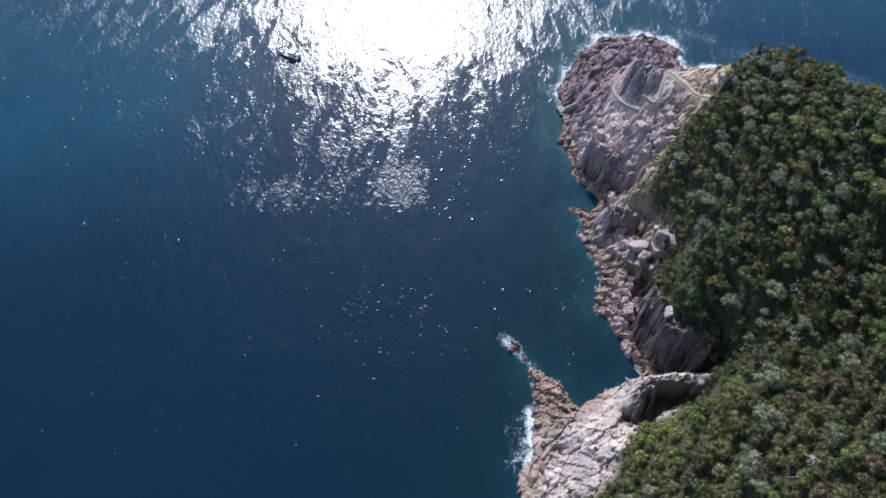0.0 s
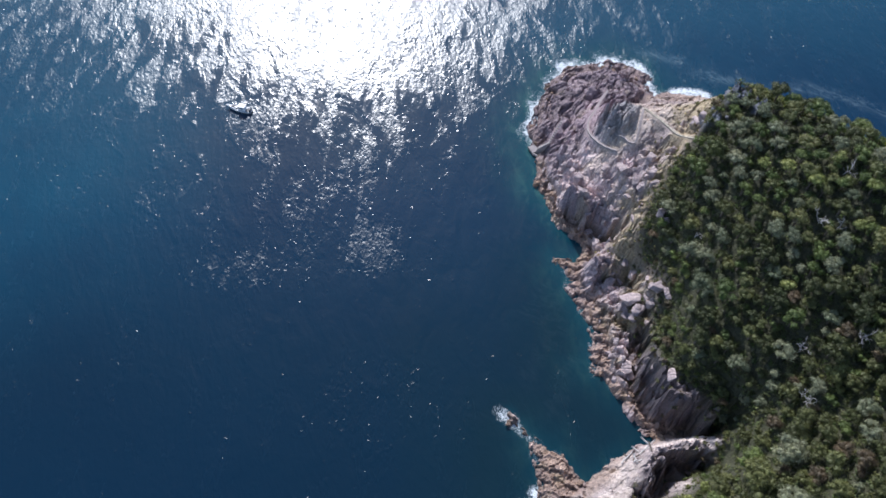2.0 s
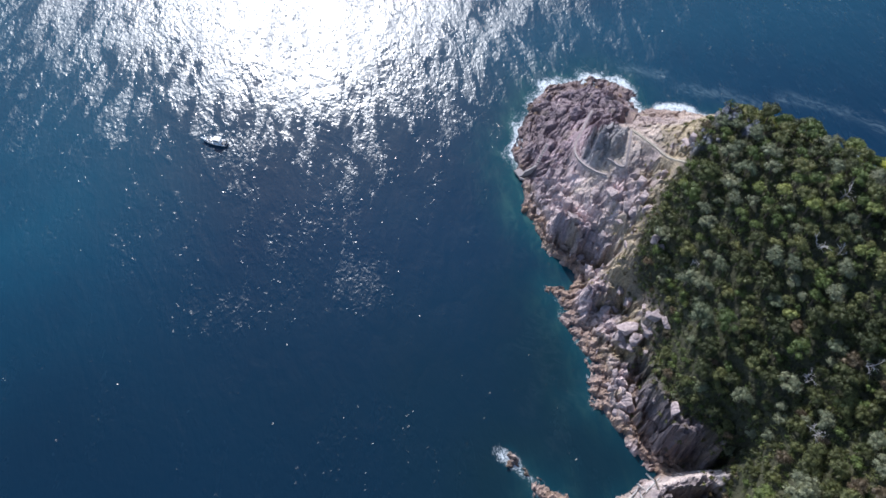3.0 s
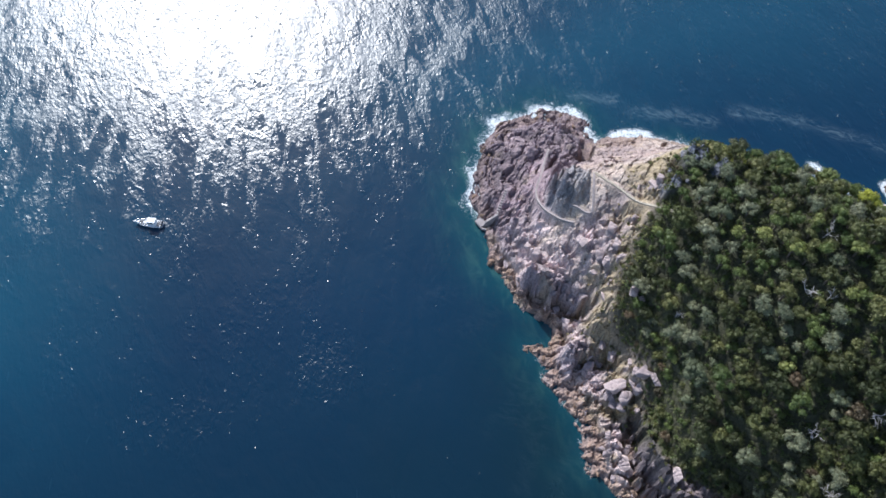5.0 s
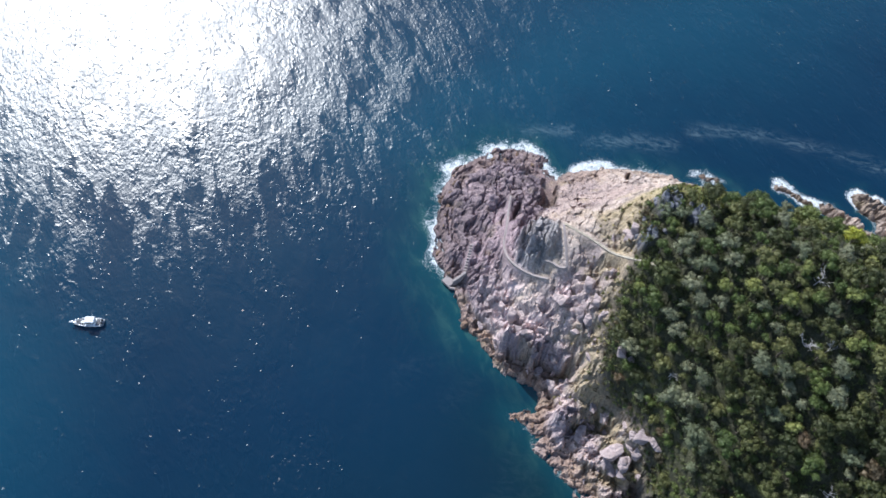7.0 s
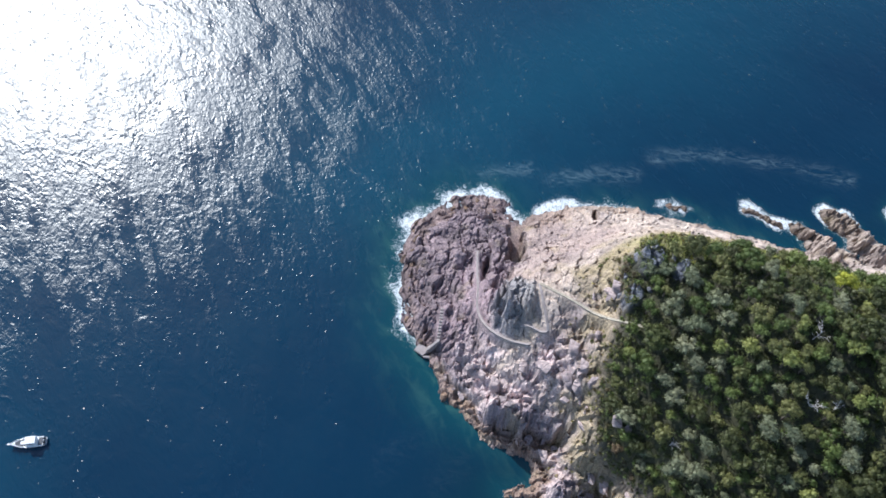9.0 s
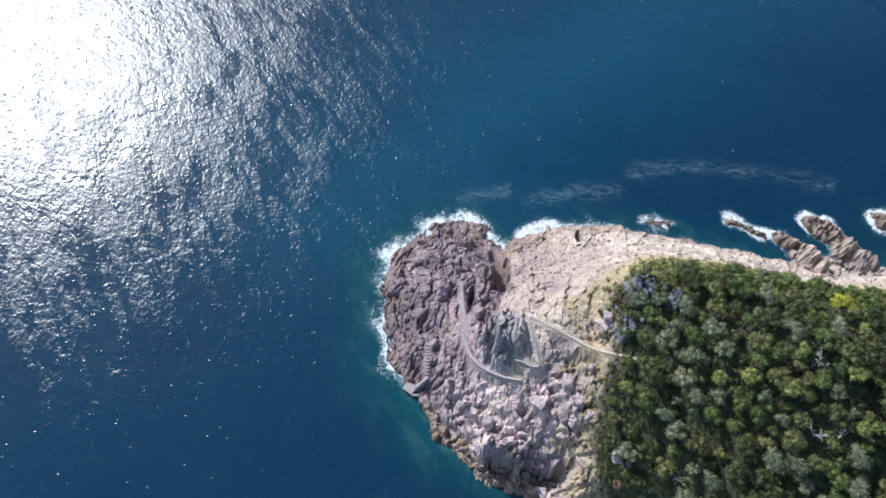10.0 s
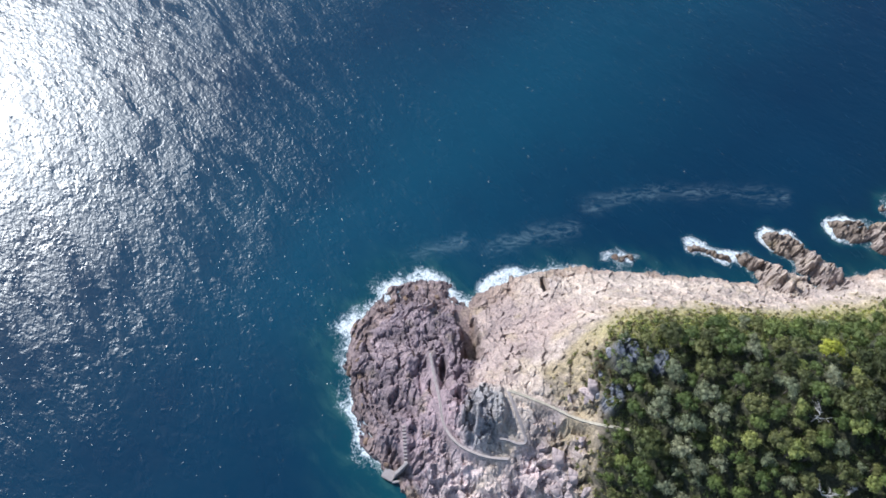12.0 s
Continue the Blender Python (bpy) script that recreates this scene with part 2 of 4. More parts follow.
def smooth_noise(x, y, k=0):
    ix, iy = np.floor(x), np.floor(y)
    fx, fy = x - ix, y - iy
    fx, fy = fx * fx * (3 - 2 * fx), fy * fy * (3 - 2 * fy)
    a = hash2(ix, iy, k) * (1 - fx) + hash2(ix + 1, iy, k) * fx
    b = hash2(ix, iy + 1, k) * (1 - fx) + hash2(ix + 1, iy + 1, k) * fx
    return (a * (1 - fy) + b * fy) * 2 - 1


def fractal(x, y, k=0, octaves=4):
    total, gain = 0, 1.0
    for o in range(octaves):
        total = total + gain * smooth_noise(x * 2 ** o + 17.3 * o, y * 2 ** o - 9.1 * o, k + o)
        gain *= 0.5
    return total / 1.9


def blocks(x, y, k=0):
    """Jointed rock: each irregular cell has its own height and tilt, with a crack between cells."""
    ix, iy = np.floor(x), np.floor(y)
    best = np.full(x.shape, 9.0)
    second = np.full(x.shape, 9.0)
    level = np.zeros(x.shape)
    for dx in (-1, 0, 1):
        for dy in (-1, 0, 1):
            cx, cy = ix + dx, iy + dy
            px, py = cx + hash2(cx, cy, k), cy + hash2(cx, cy, k + 1)
            d = np.maximum(np.abs(x - px), np.abs(y - py)) * 0.6 + np.hypot(x - px, y - py) * 0.4
            h = hash2(cx, cy, k + 2) * 2 - 1 + (x - px) * (hash2(cx, cy, k + 3) - 0.5) * 1.6 + (y - py) * (hash2(cx, cy, k + 4) - 0.5) * 1.6
            nearer = d < best
            second = np.where(nearer, best, np.minimum(second, d))
            level = np.where(nearer, h, level)
            best = np.where(nearer, d, best)
    return level, np.clip((second - best) / 0.12, 0, 1)


def shore_distance(x, y):
    """Distance to the shoreline, positive on land."""
    ring = np.array(SHORE + SHORE_EAST, float)
    best = np.full(x.shape, 1e9)
    inside = np.zeros(x.shape, bool)
    for (x0, y0), (x1, y1) in zip(ring, np.roll(ring, -1, 0)):
        ex, ey = x1 - x0, y1 - y0
        s = np.clip(((x - x0) * ex + (y - y0) * ey) / (ex * ex + ey * ey), 0, 1)
        best = np.minimum(best, np.hypot(x - x0 - s * ex, y - y0 - s * ey))
        if y0 != y1:
            inside ^= ((y0 > y) != (y1 > y)) & (x < ex * (y - y0) / ey + x0)
    return np.where(inside, best, -best)


def spline_weights():
    knots = np.array(ROCK_HEIGHTS + HILL_HEIGHTS + [(px, py, 0.2) for px, py in SHORE[1:] + SHORE_EAST], float)
    r = np.hypot(knots[:, None, 0] - knots[None, :, 0], knots[:, None, 1] - knots[None, :, 1])
    n = len(knots)
    m = np.zeros((n + 3, n + 3))
    m[:n, :n] = r + 0.15 * np.eye(n)
    m[:n, n], m[:n, n + 1:] = 1, knots[:, :2]
    m[n:, :n] = m[:n, n:].T
    return knots, np.linalg.solve(m, np.concatenate([knots[:, 2], np.zeros(3)]))


KNOTS, WEIGHTS = spline_weights()


def base_height(x, y):
    """The smooth landform, without rock relief."""
    h = WEIGHTS[-3] + WEIGHTS[-2] * x + WEIGHTS[-1] * y
    for (kx, ky, _), w in zip(KNOTS, WEIGHTS):
        h = h + w * np.hypot(x - kx, y - ky)
    # the waterline frays into small points and gullies
    d = shore_distance(x + 1.4 * fractal(x / 2.6, y / 2.6, 230, 4), y + 1.4 * fractal(x / 2.6, y / 2.6, 240, 4))
    land = np.maximum(h, 0.35 + 0.28 * np.minimum(np.maximum(d, 0), 4))
    sea = np.maximum(d * 0.55 - 0.15, -12)
    h = np.where(d > 0, land, sea)
    jag_x, jag_y = x + 1.7 * fractal(x / 2.6, y / 2.6, 210, 3), y + 1.7 * fractal(x / 2.6, y / 2.6, 220, 3)
    for x0, y0, x1, y1, wide, high in REEFS:
        ex, ey = x1 - x0, y1 - y0
        s = np.clip(((jag_x - x0) * ex + (jag_y - y0) * ey) / (ex * ex + ey * ey), 0, 1)
        r = np.hypot(jag_x - x0 - s * ex, jag_y - y0 - s * ey) / (wide * (0.8 + 0.3 * s))
        ridge = high * (0.5 + 0.7 * s) * (1.25 - r * r)
        h = np.maximum(h, np.maximum(ridge, -9))
    return h


def mesh_of(name, verts, faces, material, smooth=False):
    me = bpy.data.meshes.new(name)
    verts, faces = np.asarray(verts, np.float32), np.asarray(faces, np.int32)
    me.vertices.add(len(verts))
    me.vertices.foreach_set("co", verts.ravel())
    side = faces.shape[1]
    me.loops.add(faces.size)
    me.loops.foreach_set("vertex_index", faces.ravel())
    me.polygons.add(len(faces))
    me.polygons.foreach_set("loop_start", np.arange(0, faces.size, side, dtype=np.int32))
    me.polygons.foreach_set("use_smooth", np.full(len(faces), smooth))
    me.update(calc_edges=True)
    me.materials.append(material)
    return me


def grid_faces(nx, ny):
    i, j = np.meshgrid(np.arange(nx - 1), np.arange(ny - 1))
    a = (j * nx + i).ravel()
    return np.stack([a, a + 1, a + nx + 1, a + nx], 1)


def float_layer(me, name, values):
    layer = me.attributes.new(name, "FLOAT", "POINT")
    layer.data.foreach_set("value", np.asarray(values, np.float32).ravel())


def part(name, bm, material, parent, label=""):
    me = bpy.data.meshes.new(name)
    bm.to_mesh(me)
    bm.free()
    me.materials.append(material)
    ob = new(name, me)
    ob.parent = parent
    return tagged(ob, label)


def inside_ring(x, y, ring):
    inside = np.zeros(np.shape(x), bool)
    for (x0, y0), (x1, y1) in zip(ring, ring[1:] + ring[:1]):
        if y0 != y1:
            inside ^= ((y0 > y) != (y1 > y)) & (x < (x1 - x0) * (y - y0) / (y1 - y0) + x0)
    return inside


def line_distance(x, y, line):
    best = np.full(np.shape(x), 1e9)
    for (x0, y0), (x1, y1) in zip(line, line[1:]):
        ex, ey = x1 - x0, y1 - y0
        s = np.clip(((x - x0) * ex + (y - y0) * ey) / (ex * ex + ey * ey), 0, 1)
        best = np.minimum(best, np.hypot(x - x0 - s * ex, y - y0 - s * ey))
    return best


# edge of the bush
BUSH = [
    (56.6, 98.4), (59.4, 97.4), (65.6, 93.0), (73, 88.4), (79, 84.4), (86, 81.5), (91.5, 79), (97.4, 74), (110, 68), (130, 58), (180, 40), (180, -40),
    (14, -40), (16, 20), (20.6, 26.4), (24.8, 29.2), (26.6, 34.2), (30, 38.0), (34.4, 38.6), (36.2, 41.4), (40.3, 43.6), (42.4, 47.6), (39.6, 52.4),
    (36.0, 56), (35.8, 62), (37.3, 66), (38.7, 70), (38.4, 76), (37.9, 81), (40.6, 85.4), (44.2, 89.2), (47.6, 91.8), (49.8, 94.2), (51, 97), (53, 98.5),
]
UPPER_PATH = [(48.5, 88.6), (47.0, 91.5), (46.1, 94.8), (45.4, 98.2), (44.2, 101.8), (43.2, 104.4)]
MIDDLE_PATH = [(43.2, 104.4), (42.3, 102.4), (41.3, 99.8), (40.4, 97.6), (39.5, 98.6), (39.0, 100.2), (38.0, 101.2)]
LOWER_PATH = [(37.6, 98.2), (35.8, 100.6), (34.6, 103.6), (34.4, 106.2), (35.2, 109), (37.2, 111.6), (39.4, 115.4), (41.8, 119)]
STAIR_LINE = [(31.6, 113.7), (28.2, 109.5)]
PATHS = (UPPER_PATH, MIDDLE_PATH, LOWER_PATH, STAIR_LINE)
PITS = [(66.2, 116.4, 0.55, 2.0, 3.0), (41.2, 115.4, 0.6, 1.9, 2.6), (47.4, 115.2, 1.3, 2.8, 6.0), (49.8, 118.6, 1.3, 2.6, 5.5), (51.8, 121.8, 1.2, 2.8, 5.0)]


def zones(x, y, h):
    """How much of the bush, the western knob, the northern slabs and the blocky south-west face is at a place."""
    warp = 1.3 * fractal(x / 4, y / 4, 60, 3)
    edge = np.minimum(line_distance(x, y, BUSH + BUSH[:1]), 8)
    bush = np.clip(0.5 + (np.where(inside_ring(x, y, BUSH), edge, -edge) + warp) / 2.2, 0, 1)
    along = (x - 45.5) * 0.73 - (y - 112) * 0.68 + 2 * warp
    north = np.clip(0.5 + along / 4, 0, 1) * np.maximum(np.clip((y - 95 + warp) / 5, 0, 1), np.clip((x - 57) / 4, 0, 1))
    west = np.clip((y - 101 + warp * 2) / 7, 0, 1) * (1 - north)
    return bush, west * (1 - bush), north * (1 - bush), np.clip(1 - west - north, 0, 1) * (1 - bush)


OUTCROPS = [(54.2, 95.3, 2.0, 1.7, 2.2), (49.8, 92.9, 1.7, 1.2, 1.3), (55.9, 91.4, 1.4, 1.2, 1.2), (38.9, 104.8, 4.2, 3.0, 1.8)]


# steep drops: line with the high ground on its left, foot, top, reach
CLIFFS = [([(29.4, 93.0), (31.4, 91.0), (33.2, 88.8), (34.8, 86.8)], 1.8, 8.2, 2.4), ([(31.2, 78.5), (34.2, 77.8), (36.2, 76.4)], 2.4, 6.0, 2.2),
          ([(36.6, 67), (35.4, 62.5), (34.2, 58), (33.6, 54.6)], 2.0, 9.0, 2.4), ([(34.6, 55.6), (35.2, 53.0), (36.4, 51.0), (38.8, 49.9), (41.6, 49.4)], 0.8, 11.0, 2.8), ([(34.2, 68.6), (35.6, 66.2)], 2.6, 6.0, 2.0),
          ([(30.8, 41.4), (33.2, 43.6), (38.0, 43.9)], 0.6, 7.6, 2.6), ([(38.9, 110.0), (37.5, 106.8), (37.9, 104.2)], 10.8, 15.0, 1.5)]


def cut_cliffs(x, y, h, ragged):
    for line, foot, top, reach in CLIFFS:
        best, side = np.full(x.shape, 1e9), np.zeros(x.shape)
        for (x0, y0), (x1, y1) in zip(line, line[1:]):
            ex, ey = x1 - x0, y1 - y0
            long = math.hypot(ex, ey)
            s = np.clip(((x - x0) * ex + (y - y0) * ey) / long ** 2, 0, 1)
            d = np.hypot(x - x0 - s * ex, y - y0 - s * ey)
            side = np.where(d < best, (ex * (y - y0) - ey * (x - x0)) / long, side)
            best = np.minimum(best, d)
        face = np.clip(0.5 + (side + 0.8 * ragged) / 1.7, 0, 1)
        tier = face * 4 + 0.5 * ragged
        tier = (np.floor(tier) + np.clip((tier - np.floor(tier) - 0.62) / 0.38, 0, 1) - 0.5 * ragged) / 4
        face = np.clip(0.35 * face + 0.65 * tier, 0, 1)
        share = np.clip(1.7 * np.exp(-((best / reach) ** 2)), 0, 0.97)
        h = h + (foot + (top - foot) * face - h) * share
    return h


def shaded_rock(x, y):
    """Dark rock in a belt along the cliffs, with their shade put into its colour."""
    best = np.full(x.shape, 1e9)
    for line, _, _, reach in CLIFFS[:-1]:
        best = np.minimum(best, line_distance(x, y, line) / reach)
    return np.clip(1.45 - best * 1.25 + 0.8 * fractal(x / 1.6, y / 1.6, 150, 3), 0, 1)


def outcrop_share(x, y, k):
    px, py, long, wide, _ = OUTCROPS[k]
    a, b = (x - px) * 0.68 + (y - py) * 0.73, (x - px) * 0.73 - (y - py) * 0.68
    return np.clip((1.25 - np.hypot(a / long, b / wide) + 0.25 * fractal(x / 1.5, y / 1.5, 140, 3)) * 2.2, 0, 1)


def south_slab(x, y):
    """The large clean slabs at the southern end, apart from the brown finger of rock."""
    wander = y + 3.2 * fractal(x / 3, y / 3, 170, 3)
    finger = np.clip((wander - 40) / 2, 0, 1) * np.clip((22.5 - x) / 2, 0, 1)
    return np.clip((50 - y) / 4, 0, 1) * (1 - finger)


def ground_height(x, y):
    """The landform with its joints, ledges and cracks. Returns height, zones."""
    h = base_height(x, y)
    bush, west, north, face = zones(x, y, h)
    wx, wy = x + 0.9 * fractal(x / 3.1, y / 3.1, 20, 3), y + 0.9 * fractal(x / 3.1, y / 3.1, 30, 3)
    u, v = wx * 0.68 + wy * 0.73, wx * 0.73 - wy * 0.68
    slab = south_slab(x, y)
    big, big_crack = blocks(u / 5.0, v / (2.4 + 1.2 * slab), 3)
    mid, mid_crack = blocks(u / 1.9 + 7, v / 1.15, 11)
    small, small_crack = blocks(u / 0.85 + 3, v / 0.62, 19)
    fine = fractal(x / 1.3, y / 1.3, 40, 4)
    ledges = np.abs(fractal(u / 7, v / 1.5, 50, 4))
    # ledges that step up away from the sea, broken by upright joints
    w = wx * 0.54 + wy * 0.84
    band = np.floor(v / 1.7 + 0.3 * smooth_noise(u / 3, v / 3, 44))
    saw = w / (1.9 + 0 * w) + hash2(band, 0 * band, 5)
    course = np.floor(saw)
    saw = saw - course
    tread = 0.55 + 0.75 * hash2(course, band, 8)
    ledge_steps = -tread * saw + 0.45 * (hash2(course, band, 6) - 0.3)
    band_fine = np.floor(v / 0.8 + 0.3 * smooth_noise(u / 2, v / 2, 45))
    saw_fine = w / 0.85 + hash2(band_fine, 0 * band_fine, 15)
    ledge_steps = ledge_steps - 0.30 * (saw_fine - np.floor(saw_fine)) + 0.25 * hash2(np.floor(saw_fine), band_fine, 16)
    rise = 3.0
    level = h / rise + 0.5 * fractal(x / 7, y / 7, 55, 3) + 0.2 * big
    part_way = level - np.floor(level)
    stepped = (np.floor(level) + np.clip((part_way - 0.75) / 0.25, 0, 1)) * rise - (level - h / rise) * rise
    reef = np.zeros(x.shape)
    for x0, y0, x1, y1, wide, high in REEFS:
        reef = np.maximum(reef, np.clip(2.2 - line_distance(x, y, [(x0, y0), (x1, y1)]) / wide, 0, 1))
    clear = np.ones(x.shape)
    for line in PATHS:
        clear = clear * np.clip((line_distance(x, y, line) - 0.3) / 0.6, 0, 1)
    h = h + (stepped - h + 0.5) * np.clip(0.55 * face * (1 - slab) + 0.30 * west + 0.10 * north, 0, 1) * np.clip((h - 0.8) / 1.5, 0, 1) * clear
    h = h + (cut_cliffs(x, y, h, 0.95 * mid + 0.6 * big + 0.4 * fine) - h) * clear
    rough = 1.0 * west + (0.56 + 0.5 * reef) * north + 1.0 * face + 0.12 * bush
    relief = (0.62 - 0.15 * face) * big - 0.65 * (1 - big_crack) + (1 - 0.45 * slab) * ((0.40 - 0.22 * face) * mid - (0.48 - 0.2 * face) * (1 - mid_crack))
    relief = relief * (1 + 0.7 * slab) + (1 - 0.9 * slab) * ((0.14 + 0.12 * west) * small - (0.16 + 0.12 * west) * (1 - small_crack)) + (0.22 - 0.12 * west) * fine
    folds = 1.9 * np.abs(fractal(u / 7, v / 3.4, 61, 4)) - 0.1 - 0.9 * np.clip(1 - np.abs(fractal(u / 9, v / 5, 63, 3)) / 0.05, 0, 1)
    relief = relief * (1 - 0.68 * slab) + slab * folds
    relief = relief + (face * (1 - 0.65 * slab) + 0.25 * west + 0.2 * north + 0.5 * reef) * ledge_steps
    relief = relief + (west + reef) * (1.15 * (0.26 - ledges) + 0.9 * np.minimum(0, 0.12 - np.abs(fractal(u / 11, v / 2.6, 57, 3))))
    # the knob: worn, lumpy rock with broken ribs and gullies that wander
    kx, ky = x + 2.6 * fractal(x / 6.5, y / 6.5, 250, 3), y + 2.6 * fractal(x / 6.5, y / 6.5, 260, 3)
    ku, kv = kx * 0.62 + ky * 0.78, kx * 0.78 - ky * 0.62
    rib, rib_crack = blocks(ku / 3.6 + 2, kv / 1.7, 31)
    chip, chip_crack = blocks(ku / 1.25 + 4, kv / 0.95, 37)
    gully = np.clip(1 - np.abs(fractal(ku / 9, kv / 4.2, 63, 4)) / 0.07, 0, 1)
    lumps = 0.55 * rib - 0.35 * (1 - rib_crack) + 0.26 * chip - 0.20 * (1 - chip_crack) + 0.9 * fractal(kx / 3.4, ky / 3.4, 43, 5) - 0.8 * gully
    relief = relief * (1 - 0.82 * west) + west * lumps
    # the northern slabs: rubbly bedding, few open cracks
    bed, bed_crack = blocks(ku / 1.5 + 1, kv / 0.8, 47)
    rubble = 0.42 * bed - 0.30 * (1 - bed_crack) + 0.55 * fractal(u / 2.2, v / 1.2, 53, 5) + 0.35 * big - 0.5 * np.clip(1 - np.abs(fractal(u / 8, v / 5, 67, 4)) / 0.05, 0, 1)
    relief = relief * (1 - 0.75 * north * (1 - reef)) + north * (1 - reef) * rubble
    calm = np.clip(np.abs(h - 0.1) / 1.6, 0.6, 1) * clear
    verge = np.clip(1.2 - np.minimum(line_distance(x, y, BUSH[9:]), 9) / 3.6 + 0.4 * fine, 0, 1) * np.clip((y - 62) / 6, 0, 1)
    calm = calm * (1 - 0.25 * verge)
    h = h + relief * rough * calm
    for k, (px, py, long, wide, high) in enumerate(OUTCROPS):
        share = outcrop_share(x, y, k)
        flutes, flute_crack = blocks(u / 2.6 + 5, v / 0.95, 77)
        h = h + share * (high + 0.9 * flutes - 0.7 * (1 - flute_crack)) * clear
    for px, py, wide, long, deep in PITS:
        a, b = (x - px) * 0.73 - (y - py) * 0.68, (x - px) * 0.68 + (y - py) * 0.73
        near = np.hypot(a / wide, b / long) + 0.55 * fine
        h = np.where(near < 1.3, np.maximum(h - deep * np.clip((1.25 - near) * 2.0, 0, 1), np.minimum(h, 0.5)), h)
    return h, (bush, west, north, face), (big, mid, small, reef)


def ground_at(x, y):
    return float(ground_height(np.array([float(x)]), np.array([float(y)]))[0][0])


# ---- headland ----
def build_ground():
    gx = np.concatenate([np.arange(2, 9, 1.0), np.arange(9, 72, 0.25), np.arange(72, 128, 0.55), np.arange(128, 200, 6.0)])
    gy = np.concatenate([np.arange(-60, 22, 4.0), np.arange(22, 139, 0.25), np.arange(139, 146, 1.0)])
    x, y = (a.ravel() for a in np.meshgrid(gx, gy))
    h, (bush, west, north, face), (big, mid, small, reef) = ground_height(x, y)
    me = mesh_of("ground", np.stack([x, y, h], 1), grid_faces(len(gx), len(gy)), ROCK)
    tone = lambda r, g, b: np.array([[r, g, b]])
    each = lambda w: w[:, None]
    heart = np.clip(1.25 - np.hypot((x - 38.5) / 8.0, (y - 109.5) / 9.5) + 0.6 * fractal(x / 5, y / 5, 74, 4), 0, 1)
    col = each(west * (1 - heart)) * tone(0.225, 0.178, 0.200) + each(west * heart) * tone(0.375, 0.286, 0.318) + each(north) * tone(0.468, 0.396, 0.352) + each(face) * tone(0.555, 0.457, 0.465)
    col = col * each(1 + 0.16 * mid + 0.12 * big + 0.10 * small)
    patch = fractal(x / 6, y / 6, 70, 4)
    mottle = fractal(x / 3.2, y / 3.2, 72, 4)
    col = col * each(1 + face * (0.30 * patch + 0.30 * mottle) + west * (0.30 * mottle + 0.25 * patch) + north * 0.20 * mottle)
    warm = np.clip(0.5 + patch * 1.2, 0, 1) * north
    col = col * each(1 - 0.25 * warm) + tone(0.42, 0.31, 0.25) * each(0.25 * warm)
    stain = each(north * np.clip((68 - x + 3 * patch) / 9, 0, 1) * np.clip((y - 103) / 5, 0, 1) * 0.8)
    col = col * (1 - stain) + tone(0.335, 0.262, 0.252) * stain
    # bluish cliff shade painted in up north; dark rock plus shade round the cove
    fresh = each(shaded_rock(x, y) * (1 - bush) * np.where(y > 74, 0.6, 0.9))
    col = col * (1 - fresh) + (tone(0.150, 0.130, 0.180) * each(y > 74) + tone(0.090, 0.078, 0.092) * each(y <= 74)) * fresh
    slab = each(south_slab(x, y) * face) * (1 - fresh)
    col = col * (1 - slab) + tone(0.50, 0.435, 0.415) * each(1 + 0.16 * big + 0.14 * mid + 0.2 * mottle) * slab
    # brown weed and barnacle belt above the waterline
    belt = np.clip(1.15 - np.abs(h - 0.8) / (1.0 + 0.7 * face) + 0.6 * patch, 0, 1) * np.clip((shore_distance(x, y) + 1.5) / 1.5, 0, 1) * np.clip(0.85 - 0.35 * north - 0.5 * west, 0, 1) * (1 - 0.3 * slab[:, 0])
    finger = np.clip((y + 3.2 * fractal(x / 3, y / 3, 170, 3) - 39.4) / 2, 0, 1) * np.clip((22.5 - x) / 2, 0, 1) * np.clip((54 - y) / 2, 0, 1)
    belt = np.maximum(belt, 0.8 * finger * np.clip(0.8 + patch, 0, 1))
    col = col * each(1 - belt) + tone(0.285, 0.198, 0.145) * each(belt)
    pale = np.clip((92.5 - 0.45 * (x - 100) - y + 5 * patch) / 3, 0, 1) * np.clip((x - 80) / 4, 0, 1)
    col = col * each(1 - 0.8 * reef) + (tone(0.165, 0.128, 0.100) * each(1 - pale) + tone(0.36, 0.305, 0.28) * each(pale)) * each(1 + 0.25 * mottle + 0.15 * mid) * each(0.8 * reef)
    bare = np.zeros(x.shape)
    for k in range(len(OUTCROPS)):
        bare = np.maximum(bare, outcrop_share(x, y, k))
        share = outcrop_share(x, y, k) * (0.85 if k < 3 else 0.75)
        col = col * each(1 - share) + (tone(0.195, 0.215, 0.275) if k < 3 else tone(0.27, 0.28, 0.305)) * each(share)
        bush = bush * (1 - share)
    wet = np.clip((0.55 - h) / 0.8, 0, 1)
    col = col * each(1 - 0.6 * wet)
    # thin dry grass on the slope below the bush
    edge = np.clip(1 - np.minimum(line_distance(x, y, BUSH + BUSH[:1]), 9) / 7.5, 0, 1) * np.clip((y - 62) / 6, 0, 1)
    meadow = np.exp(-(((x - 48.5) / 5.0) ** 2 + ((y - 99.5) / 6.0) ** 2))
    turf = np.clip(edge * 1.7 + 0.30 * meadow + 1.1 * fractal(x / 2.2, y / 2.2, 80, 4) - 0.28, 0, 1) * (1 - bush) * (1 - bare)
    col = col * each(1 - 0.75 * turf) + tone(0.32, 0.265, 0.14) * each(0.75 * turf)
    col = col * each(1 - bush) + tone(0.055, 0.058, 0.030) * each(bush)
    bank = np.clip(1.2 - line_distance(x, y, BUSH[:9]) / 4.2 + 0.7 * patch, 0, 1) * np.clip((x - 54) / 3, 0, 1) * (1 - bare)
